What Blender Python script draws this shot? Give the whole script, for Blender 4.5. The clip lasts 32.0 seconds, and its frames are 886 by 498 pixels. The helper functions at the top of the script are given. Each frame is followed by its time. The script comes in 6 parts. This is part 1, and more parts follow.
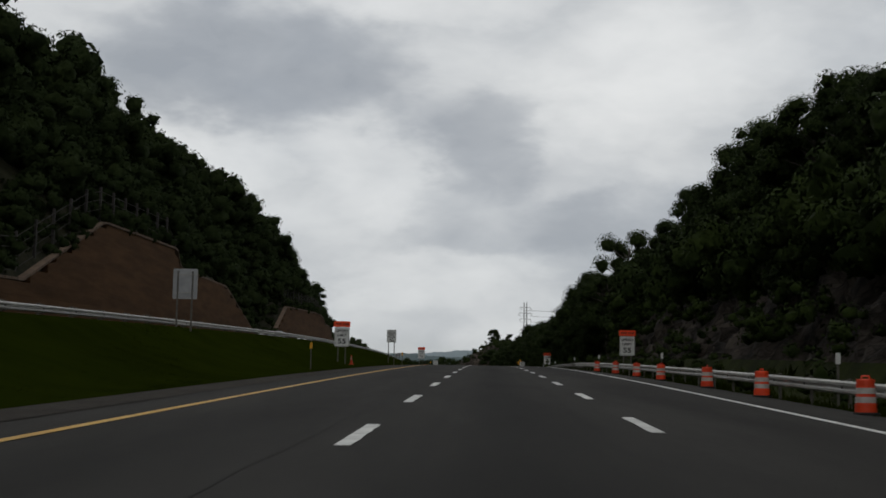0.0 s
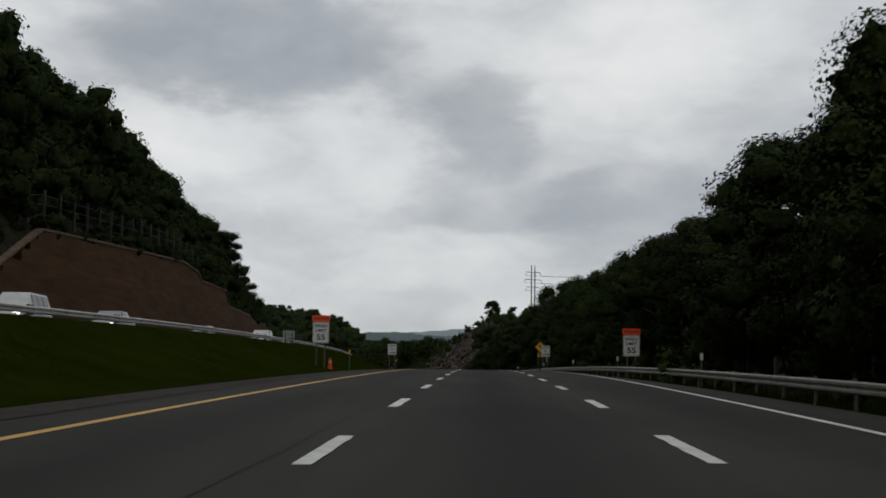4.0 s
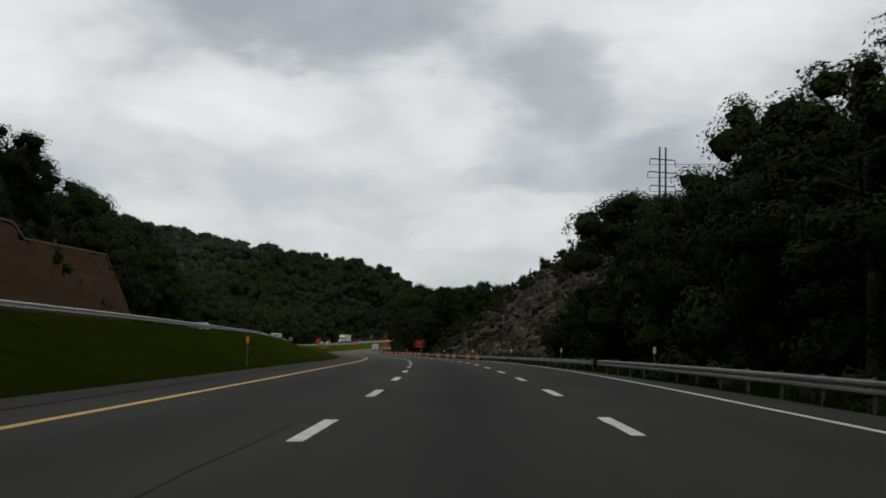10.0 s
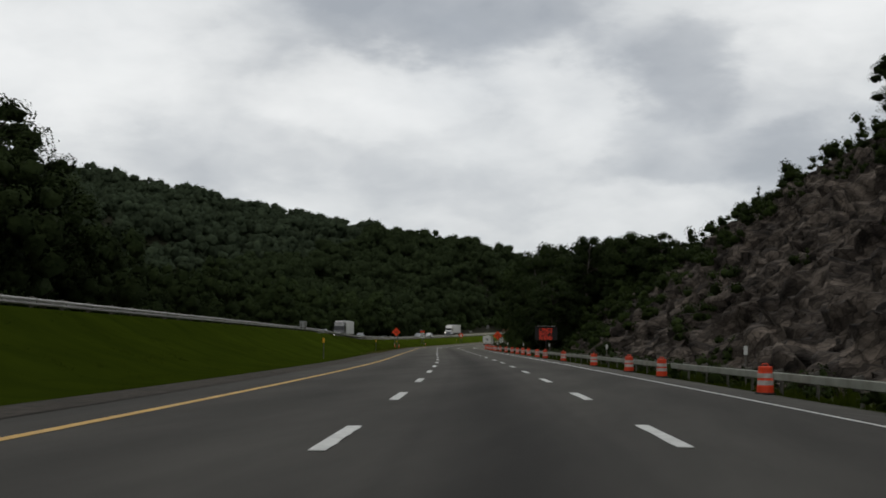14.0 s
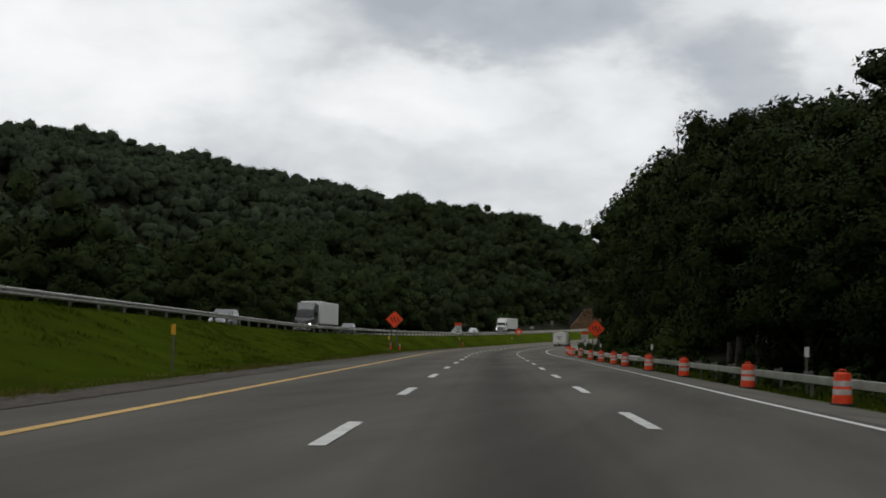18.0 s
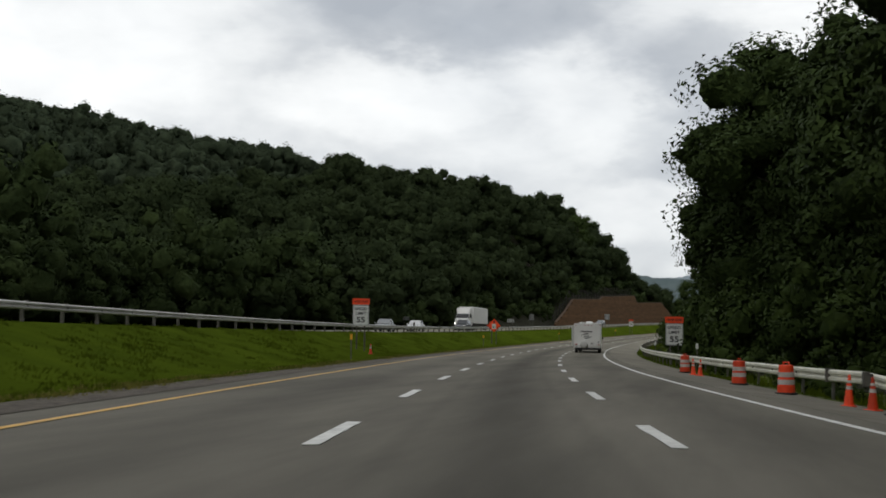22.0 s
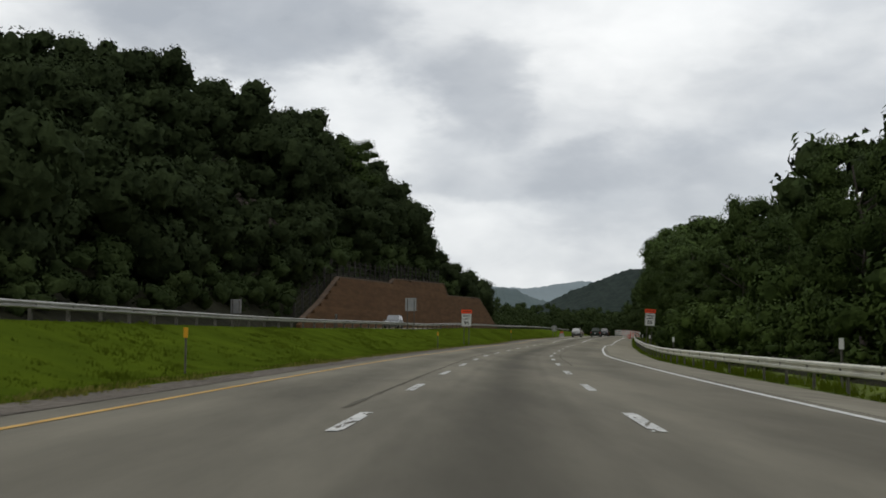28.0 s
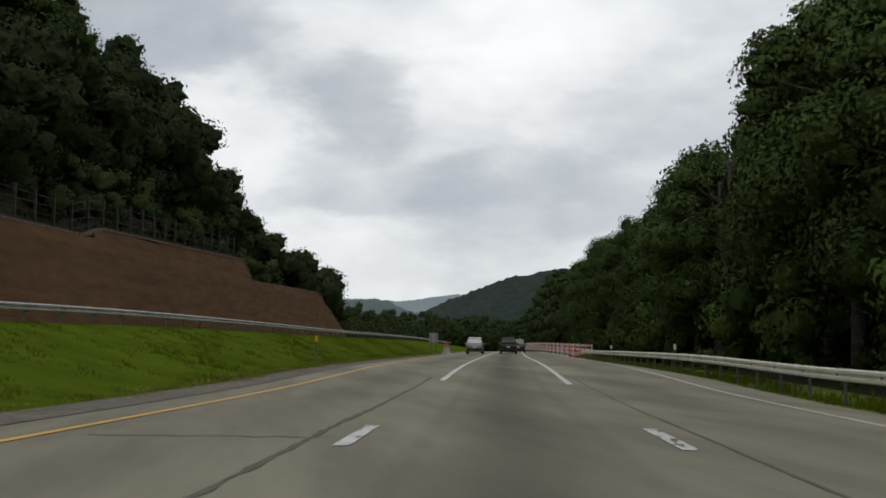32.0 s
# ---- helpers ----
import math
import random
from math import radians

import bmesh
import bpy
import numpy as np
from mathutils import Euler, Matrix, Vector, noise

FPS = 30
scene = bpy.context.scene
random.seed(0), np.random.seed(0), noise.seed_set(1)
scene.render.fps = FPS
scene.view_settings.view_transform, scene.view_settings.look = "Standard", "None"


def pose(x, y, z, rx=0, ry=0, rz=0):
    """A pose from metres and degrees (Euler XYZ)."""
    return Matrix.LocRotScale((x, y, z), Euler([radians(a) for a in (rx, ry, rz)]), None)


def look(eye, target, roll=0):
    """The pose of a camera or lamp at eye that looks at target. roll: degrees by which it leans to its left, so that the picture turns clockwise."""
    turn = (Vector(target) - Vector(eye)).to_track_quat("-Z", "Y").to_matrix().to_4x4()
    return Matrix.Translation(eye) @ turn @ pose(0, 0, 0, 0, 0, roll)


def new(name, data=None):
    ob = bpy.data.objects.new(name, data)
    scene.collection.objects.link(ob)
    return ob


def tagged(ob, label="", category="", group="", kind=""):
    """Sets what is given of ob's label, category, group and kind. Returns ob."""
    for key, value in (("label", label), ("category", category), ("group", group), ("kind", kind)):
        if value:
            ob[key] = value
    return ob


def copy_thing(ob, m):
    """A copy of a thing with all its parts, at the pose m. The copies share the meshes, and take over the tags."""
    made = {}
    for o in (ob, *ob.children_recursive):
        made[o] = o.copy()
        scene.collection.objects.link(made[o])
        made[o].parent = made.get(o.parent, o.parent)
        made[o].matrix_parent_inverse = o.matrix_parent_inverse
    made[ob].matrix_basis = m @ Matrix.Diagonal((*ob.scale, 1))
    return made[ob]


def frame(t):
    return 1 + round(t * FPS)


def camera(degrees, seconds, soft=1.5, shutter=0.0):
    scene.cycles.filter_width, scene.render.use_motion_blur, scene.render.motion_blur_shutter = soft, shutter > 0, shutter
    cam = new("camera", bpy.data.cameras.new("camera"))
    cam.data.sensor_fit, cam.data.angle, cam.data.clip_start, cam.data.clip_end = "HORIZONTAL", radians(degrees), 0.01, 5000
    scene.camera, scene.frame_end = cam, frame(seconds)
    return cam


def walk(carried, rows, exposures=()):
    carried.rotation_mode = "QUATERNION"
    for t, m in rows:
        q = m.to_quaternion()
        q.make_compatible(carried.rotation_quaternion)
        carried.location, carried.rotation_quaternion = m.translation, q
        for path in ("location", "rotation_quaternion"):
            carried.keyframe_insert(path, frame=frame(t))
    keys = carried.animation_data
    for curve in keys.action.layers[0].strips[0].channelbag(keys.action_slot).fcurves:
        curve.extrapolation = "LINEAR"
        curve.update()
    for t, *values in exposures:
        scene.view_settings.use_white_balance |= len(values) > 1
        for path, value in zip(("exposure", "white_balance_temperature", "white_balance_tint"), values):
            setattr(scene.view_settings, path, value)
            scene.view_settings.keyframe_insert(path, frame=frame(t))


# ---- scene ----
cam = camera(36.5, 32.0, 1.7, 0.12)
# seconds, place in metres, yaw, pitch and roll in degrees
ROWS = [
    (0.0, 0.00, 0.00, 0.00, -0.23, 6.82, -1.05),
    (0.5, 0.56, 15.86, 0.74, -0.26, 6.60, -1.13),
    (1.0, 1.13, 31.67, 1.45, -0.28, 6.56, -1.13),
    (1.5, 1.70, 47.44, 2.13, -0.35, 6.38, -1.42),
    (2.0, 2.28, 63.15, 2.79, -0.39, 6.41, -1.20),
    (2.5, 2.86, 78.83, 3.43, -0.35, 6.41, -1.35),
    (3.0, 3.43, 94.47, 4.03, -0.38, 6.25, -1.17),
    (3.5, 4.00, 110.08, 4.61, -0.45, 6.06, -0.75),
    (4.0, 4.57, 125.65, 5.15, -0.36, 5.93, -0.87),
    (4.5, 5.14, 141.21, 5.65, -0.34, 5.75, -1.00),
    (5.0, 5.71, 156.75, 6.10, -0.31, 5.54, -1.15),
    (5.5, 6.26, 172.27, 6.50, -0.19, 5.31, -1.34),
    (6.0, 6.77, 187.79, 6.85, 0.07, 5.04, -1.37),
    (6.5, 7.24, 203.30, 7.15, 0.20, 4.95, -1.64),
    (7.0, 7.68, 218.80, 7.43, 0.24, 5.01, -1.20),
    (7.5, 8.08, 234.29, 7.68, 0.45, 4.95, -1.28),
    (8.0, 8.43, 249.79, 7.91, 0.77, 4.72, -1.29),
    (8.5, 8.72, 265.29, 8.11, 1.13, 4.71, -1.29),
    (9.0, 8.91, 280.83, 8.28, 1.68, 4.43, -1.24),
    (9.5, 8.96, 296.40, 8.41, 2.18, 4.40, -1.20),
    (10.0, 8.79, 311.99, 8.52, 2.86, 4.19, -0.87),
    (10.5, 8.40, 327.57, 8.59, 3.68, 4.29, -0.67),
    (11.0, 7.78, 343.11, 8.63, 4.45, 4.20, -0.54),
    (11.5, 6.98, 358.61, 8.64, 5.28, 4.01, -0.61),
    (12.0, 6.01, 374.07, 8.62, 5.90, 3.88, -0.67),
    (12.5, 4.87, 389.52, 8.58, 6.49, 3.65, -0.61),
    (13.0, 3.57, 404.97, 8.53, 7.15, 3.78, -0.50),
    (13.5, 2.10, 420.44, 8.46, 7.86, 3.71, -0.32),
    (14.0, 0.48, 435.94, 8.40, 8.26, 3.83, -0.65),
    (14.5, -1.29, 451.48, 8.33, 8.53, 3.76, -0.57),
    (15.0, -3.18, 467.09, 8.26, 8.91, 3.78, -0.75),
    (15.5, -5.19, 482.76, 8.21, 9.33, 3.81, -0.91),
    (16.0, -7.34, 498.50, 8.16, 9.71, 3.84, -1.09),
    (16.5, -9.60, 514.29, 8.12, 9.98, 3.86, -1.30),
    (17.0, -11.95, 530.14, 8.08, 10.32, 3.91, -1.36),
    (17.5, -14.36, 546.03, 8.05, 10.50, 3.80, -1.33),
    (18.0, -16.76, 561.93, 8.02, 10.58, 3.76, -1.37),
    (18.5, -19.15, 577.76, 7.99, 10.66, 3.90, -1.28),
    (19.0, -21.53, 593.42, 7.95, 10.62, 3.94, -1.23),
    (19.5, -23.86, 608.89, 7.92, 10.41, 3.91, -1.43),
    (20.0, -26.13, 624.21, 7.88, 10.03, 3.86, -1.24),
    (20.5, -28.33, 639.48, 7.85, 9.84, 3.88, -1.03),
    (21.0, -30.50, 654.77, 7.80, 9.64, 3.91, -1.12),
    (21.5, -32.61, 670.13, 7.76, 9.30, 3.91, -1.22),
    (22.0, -34.62, 685.60, 7.72, 8.89, 3.88, -0.89),
    (22.5, -36.47, 701.18, 7.69, 8.31, 3.92, -0.59),
    (23.0, -38.13, 716.93, 7.67, 7.48, 3.90, -0.21),
    (23.5, -39.59, 732.84, 7.67, 6.43, 4.05, 0.20),
    (24.0, -40.88, 748.90, 7.69, 5.73, 4.20, -0.12),
    (24.5, -41.97, 765.01, 7.72, 5.12, 4.17, -0.56),
    (25.0, -42.88, 781.09, 7.77, 4.52, 4.25, -0.74),
    (25.5, -43.55, 797.13, 7.83, 3.60, 4.13, -0.71),
    (26.0, -43.95, 813.10, 7.91, 2.71, 4.28, -0.67),
    (26.5, -44.11, 829.06, 8.01, 1.91, 4.42, -0.60),
    (27.0, -44.04, 845.04, 8.15, 1.16, 4.57, -0.49),
    (27.5, -43.79, 861.05, 8.32, 0.49, 4.76, -0.32),
    (28.0, -43.37, 877.05, 8.51, -0.32, 4.59, -0.34),
    (28.5, -42.78, 893.01, 8.73, -0.71, 4.71, 0.02),
    (29.0, -42.03, 908.86, 8.96, -1.38, 4.84, -0.24),
    (29.5, -41.08, 924.59, 9.19, -2.34, 4.83, -0.29),
    (30.0, -39.88, 940.20, 9.42, -3.22, 4.91, -0.30),
    (30.5, -38.45, 955.72, 9.68, -3.91, 4.88, -0.34),
    (31.0, -36.82, 971.16, 9.95, -4.64, 5.10, -0.62),
    (31.5, -34.99, 986.54, 10.25, -5.29, 5.00, -0.78),
    (32.0, -32.96, 1001.86, 10.57, -5.68, 5.25, -0.66),
]
EXPOSURE = [(0, -0.2), (8, -0.12), (13, -0.04), (17, 0.02), (19, 0.16), (21, 0.22), (24, 0.22), (28, 0.16), (32, 0.17)]
walk(cam, [(t, pose(x, y, z, 90 + pitch, roll, yaw)) for t, x, y, z, yaw, pitch, roll in ROWS], EXPOSURE)

# ---- sky and sun: bright broken overcast ----
SUN_EL, SUN_AZ = 58.0, 195.0
# cloud masses: yaw to the left, height, half width and half height in degrees, and how much darker
CLOUDS = [(8.2, 14.3, 5.8, 2.7, 0.46), (-1.2, 11.6, 3.0, 2.2, 0.36), (-3.4, 7.8, 5.0, 1.3, 0.22), (14.5, 13.2, 5.5, 1.8, 0.08), (2.5, 13.6, 4.0, 1.6, 0.05), (-9.5, 7.2, 5.2, 2.0, 0.26), (6.5, 6.2, 5.0, 1.2, 0.10), (18.0, 7.5, 6.0, 1.4, 0.12),
          (-9.5, 14.5, 4.6, 2.6, -0.18), (11.5, 10.2, 4.0, 1.5, -0.20), (25.0, 12.5, 7.0, 4.0, -0.24), (3.5, 10.0, 2.6, 1.6, -0.14), (1.5, 17.5, 4.5, 1.6, -0.2), (-7.0, 4.6, 3.5, 1.0, 0.06), (1.0, 5.6, 3.0, 1.2, -0.12), (-16.0, 9.5, 6.0, 3.0, 0.10), (-5.5, 10.0, 3.0, 1.6, 0.10)]
world = bpy.data.worlds.new("overcast_sky")
scene.world = world
world.use_nodes = True
wn, wl = world.node_tree.nodes, world.node_tree.links
wn.clear()


def wnode(kind, **kw):
    n = wn.new(kind)
    for k, v in kw.items():
        n.inputs[k].default_value = v
    return n


def wmath(op, a, b=None):
    n = wn.new("ShaderNodeMath")
    n.operation = op
    for i, v in enumerate((a, b)):
        if v is None:
            continue
        if isinstance(v, (int, float)):
            n.inputs[i].default_value = v
        else:
            wl.new(v, n.inputs[i])
    return n.outputs[0]


sky = wn.new("ShaderNodeTexSky")
sky.sky_type, sky.sun_disc = "NISHITA", False
sky.sun_elevation, sky.sun_rotation = radians(SUN_EL), radians(SUN_AZ)
sky.air_density, sky.dust_density = 1.0, 2.0
coord = wn.new("ShaderNodeTexCoord")
sep = wn.new("ShaderNodeSeparateXYZ")
wl.new(coord.outputs["Generated"], sep.inputs[0])
flat = wn.new("ShaderNodeMapping")
flat.inputs["Location"].default_value = (4.3, 1.7, 0.6)
flat.inputs["Scale"].default_value = (1.0, 1.0, 2.1)
wl.new(coord.outputs["Generated"], flat.inputs[0])


def wtoward(yaw, height):
    """How nearly a direction of the sky is the one at this yaw (to the left) and height, in degrees."""
    n = wn.new("ShaderNodeVectorMath")
    n.operation = "DOT_PRODUCT"
    n.inputs[1].default_value = (-math.sin(radians(yaw)) * math.cos(radians(height)), math.cos(radians(yaw)) * math.cos(radians(height)), math.sin(radians(height)))
    wl.new(coord.outputs["Generated"], n.inputs[0])
    return n.outputs["Value"]


def wnoise(scale, detail, rough, distort=0.0):
    n = wnode("ShaderNodeTexNoise", Scale=scale, Detail=detail, Roughness=rough, Distortion=distort)
    wl.new(flat.outputs[0], n.inputs["Vector"])
    return n.outputs[0]


def wramp(fac, *stops):
    n = wn.new("ShaderNodeValToRGB")
    while len(n.color_ramp.elements) < len(stops):
        n.color_ramp.elements.new(0.5)
    for e, (p, c) in zip(n.color_ramp.elements, stops):
        e.position, e.color = p, (*c, 1)
    n.color_ramp.interpolation = "B_SPLINE"
    wl.new(fac, n.inputs[0])
    return n.outputs[0]


def wwave(scale, detail, channel):
    """One channel of a billowing disturbance, about zero."""
    n = wnode("ShaderNodeTexNoise", Scale=scale, Detail=detail, Roughness=0.55)
    wl.new(flat.outputs[0], n.inputs["Vector"])
    parts = wn.new("ShaderNodeSeparateColor")
    wl.new(n.outputs["Color"], parts.inputs[0])
    return wmath("SUBTRACT", parts.outputs[channel], 0.5)


yaw_of = wmath("MULTIPLY", wmath("ARCTAN2", sep.outputs[0], sep.outputs[1]), -180 / math.pi)
height_of = wmath("MULTIPLY", wmath("ARCSINE", sep.outputs[2]), 180 / math.pi)
yaw_of = wmath("ADD", yaw_of, wmath("MULTIPLY", wwave(9.0, 5, 0), 10.0))
height_of = wmath("ADD", height_of, wmath("MULTIPLY", wwave(9.0, 5, 1), 5.0))
big = wnoise(6.0, 4, 0.5, 0.2)
small = wnoise(19.0, 5, 0.55, 0.3)
depth = wmath("ADD", wmath("ADD", wmath("MULTIPLY", big, 0.75), wmath("MULTIPLY", small, 0.32)), -0.035)
# the larger dark cloud bases and the bright breaks
for yaw, height, wide, tall, dark in CLOUDS:
    a = wmath("POWER", wmath("ABSOLUTE", wmath("MULTIPLY", wmath("SUBTRACT", yaw_of, yaw), 1 / wide)), 2.0)
    b = wmath("POWER", wmath("ABSOLUTE", wmath("MULTIPLY", wmath("SUBTRACT", height_of, height), 1 / tall)), 2.0)
    lobe = wn.new("ShaderNodeMapRange")
    lobe.interpolation_type = "SMOOTHSTEP"
    for k, v in (("From Min", 1.9), ("From Max", 0.1), ("To Min", 0.0), ("To Max", -dark * 0.85)):
        lobe.inputs[k].default_value = v
    wl.new(wmath("ADD", a, b), lobe.inputs[0])
    depth = wmath("ADD", depth, lobe.outputs[0])
cloud = wramp(depth, (0.06, (0.31, 0.334, 0.366)), (0.30, (0.42, 0.442, 0.468)), (0.52, (0.565, 0.582, 0.592)), (0.82, (0.74, 0.75, 0.75)))
gap = wramp(wnoise(4.0, 4, 0.5, 0.2), (0.60, (0, 0, 0)), (0.76, (0.5, 0.5, 0.5)))
blue = wn.new("ShaderNodeVectorMath")
blue.operation = "SCALE"
blue.inputs["Scale"].default_value = 0.09
wl.new(sky.outputs[0], blue.inputs[0])
veil = wn.new("ShaderNodeMix")
veil.data_type = "RGBA"
wl.new(gap, veil.inputs["Factor"])
wl.new(cloud, veil.inputs[6])
wl.new(blue.outputs[0], veil.inputs[7])
bg = wn.new("ShaderNodeBackground")
bg.inputs[1].default_value = 1.0
# brighter ahead, dimmer behind, which keeps the ground darker than the visible sky
glow = wn.new("ShaderNodeMapRange")
glow.interpolation_type = "SMOOTHSTEP"
for k, v in (("From Min", -0.4), ("From Max", 0.95), ("To Min", 0.66), ("To Max", 1.25)):
    glow.inputs[k].default_value = v
wl.new(wtoward(0, 12), glow.inputs[0])
shine = wn.new("ShaderNodeVectorMath")
shine.operation = "SCALE"
wl.new(veil.outputs[2], shine.inputs[0])
wl.new(glow.outputs[0], shine.inputs["Scale"])
wl.new(shine.outputs[0], bg.inputs[0])
wl.new(bg.outputs[0], wn.new("ShaderNodeOutputWorld").inputs[0])

sun = new("sun", bpy.data.lights.new("sun", "SUN"))
sun.data.energy, sun.data.angle, sun.data.color = 0.42, radians(30), (1.0, 0.96, 0.9)
sun.matrix_world = look((0, 0, 0), (-math.cos(radians(SUN_EL)) * math.sin(radians(SUN_AZ)), -math.cos(radians(SUN_EL)) * math.cos(radians(SUN_AZ)), -math.sin(radians(SUN_EL))))


# ---- materials ----
def material(name, base, second=None, rough=0.7, metal=0.0, scale=1.0, detail=6.0, bump=0.0, bump_scale=8.0, object_var=0.0, island_var=0.0, emit=0.0, spec=0.5, big_scale=0.0, big_mix=0.35, band=None, light_along=None, warm=None, lanes=(), cracks=0.0, slant=False, bump_depth=0.1):
    """Principled surface with two scales of noise in object or world metres."""
    m = bpy.data.materials.new(name)
    m.use_nodes = True
    n, l = m.node_tree.nodes, m.node_tree.links
    b = n["Principled BSDF"]
    b.inputs["Roughness"].default_value, b.inputs["Metallic"].default_value = rough, metal
    b.inputs["Specular IOR Level"].default_value = spec
    geo = n.new("ShaderNodeNewGeometry")
    second = second or tuple(c * 0.7 for c in base)
    noise_a = n.new("ShaderNodeTexNoise")
    noise_a.inputs["Scale"].default_value, noise_a.inputs["Detail"].default_value = scale, detail
    noise_a.inputs["Roughness"].default_value = 0.62
    src = geo.outputs["Position"]
    if band:
        mp = n.new("ShaderNodeMapping")
        mp.inputs["Scale"].default_value = band
        l.new(src, mp.inputs[0])
        src = mp.outputs[0]
    if slant:
        beds = n.new("ShaderNodeCombineXYZ")
        for i, way in enumerate(((0.6, 0.0, 0.0), (0.0, 0.9, 0.9), (0.0, -0.25, 0.25))):
            dot = n.new("ShaderNodeVectorMath")
            dot.operation, dot.inputs[1].default_value = "DOT_PRODUCT", way
            l.new(src, dot.inputs[0])
            l.new(dot.outputs["Value"], beds.inputs[i])
        src = beds.outputs[0]
    l.new(src, noise_a.inputs["Vector"])
    ramp = n.new("ShaderNodeValToRGB")
    ramp.color_ramp.elements[0].position, ramp.color_ramp.elements[0].color = 0.36, (*second, 1)
    ramp.color_ramp.elements[1].position, ramp.color_ramp.elements[1].color = 0.64, (*base, 1)
    l.new(noise_a.outputs[0], ramp.inputs[0])
    colour = ramp.outputs[0]

    def scaled(colour, fac, low, high):
        mr = n.new("ShaderNodeMapRange")
        mr.inputs["To Min"].default_value, mr.inputs["To Max"].default_value = low, high
        l.new(fac, mr.inputs[0])
        v = n.new("ShaderNodeVectorMath")
        v.operation = "SCALE"
        l.new(colour, v.inputs[0])
        l.new(mr.outputs[0], v.inputs["Scale"])
        return v.outputs[0]

    if big_scale:
        nb = n.new("ShaderNodeTexNoise")
        nb.inputs["Scale"].default_value, nb.inputs["Detail"].default_value = big_scale, 3
        l.new(geo.outputs["Position"], nb.inputs["Vector"])
        colour = scaled(colour, nb.outputs[0], 1 - big_mix, 1 + big_mix)
    # painted light: base colour grows brighter along the road as the scene's light does
    if light_along:
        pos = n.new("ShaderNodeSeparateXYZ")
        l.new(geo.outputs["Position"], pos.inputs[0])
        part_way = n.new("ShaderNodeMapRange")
        part_way.inputs["From Min"].default_value, part_way.inputs["From Max"].default_value = light_along[2] if len(light_along) > 2 else 345, 1010
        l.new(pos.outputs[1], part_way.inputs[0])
        colour = scaled(colour, part_way.outputs[0], *light_along[:2])
    if light_along and warm:
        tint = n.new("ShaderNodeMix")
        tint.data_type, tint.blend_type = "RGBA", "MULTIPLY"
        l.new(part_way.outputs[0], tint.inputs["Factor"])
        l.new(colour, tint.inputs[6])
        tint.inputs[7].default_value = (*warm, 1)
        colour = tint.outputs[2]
    if cracks:
        shake = n.new("ShaderNodeVectorMath")
        shake.operation = "MULTIPLY_ADD"
        shake.inputs[1].default_value = (0.5, 0.5, 0.5)
        l.new(noise_a.outputs["Color"], shake.inputs[0])
        l.new(src, shake.inputs[2])
        for size, width in ((cracks, 0.03), (cracks * 2.7, 0.06)):
            cell = n.new("ShaderNodeTexVoronoi")
            cell.feature = "DISTANCE_TO_EDGE"
            cell.inputs["Scale"].default_value = size
            l.new(shake.outputs[0], cell.inputs["Vector"])
            joint = n.new("ShaderNodeMapRange")
            joint.inputs["From Max"].default_value = width
            l.new(cell.outputs["Distance"], joint.inputs[0])
            colour = scaled(colour, joint.outputs[0], 0.45, 1.0)
            block = n.new("ShaderNodeTexVoronoi")
            block.inputs["Scale"].default_value = size
            l.new(shake.outputs[0], block.inputs["Vector"])
            tone = n.new("ShaderNodeSeparateColor")
            l.new(block.outputs["Color"], tone.inputs[0])
            colour = scaled(colour, tone.outputs[0], 0.6, 1.45)
    for middle, width, dark in lanes:
        across = n.new("ShaderNodeAttribute")
        across.attribute_name = "across"
        away = None
        for op, value in (("SUBTRACT", middle), ("ABSOLUTE", 0.0)):
            step = n.new("ShaderNodeMath")
            step.operation, step.inputs[1].default_value = op, value
            l.new(across.outputs["Fac"] if away is None else away, step.inputs[0])
            away = step.outputs[0]
        soft_edge = n.new("ShaderNodeMapRange")
        soft_edge.interpolation_type = "SMOOTHSTEP"
        soft_edge.inputs["From Max"].default_value = width
        l.new(away, soft_edge.inputs[0])
        colour = scaled(colour, soft_edge.outputs[0], 1 - dark, 1.0)
    if object_var:
        info = n.new("ShaderNodeObjectInfo")
        colour = scaled(colour, info.outputs["Random"], 1 - object_var, 1 + object_var)
    if island_var:
        colour = scaled(colour, geo.outputs["Random Per Island"], 1 - island_var, 1 + island_var)
    l.new(colour, b.inputs["Base Color"])
    if bump:
        nz = n.new("ShaderNodeTexNoise")
        nz.inputs["Scale"].default_value, nz.inputs["Detail"].default_value = bump_scale, 5
        l.new(geo.outputs["Position"], nz.inputs["Vector"])
        bp = n.new("ShaderNodeBump")
        bp.inputs["Strength"].default_value, bp.inputs["Distance"].default_value = bump, bump_depth
        l.new(nz.outputs[0], bp.inputs["Height"])
        l.new(bp.outputs[0], b.inputs["Normal"])
    if emit:
        b.inputs["Emission Color"].default_value, b.inputs["Emission Strength"].default_value = (*base, 1), emit
    return m


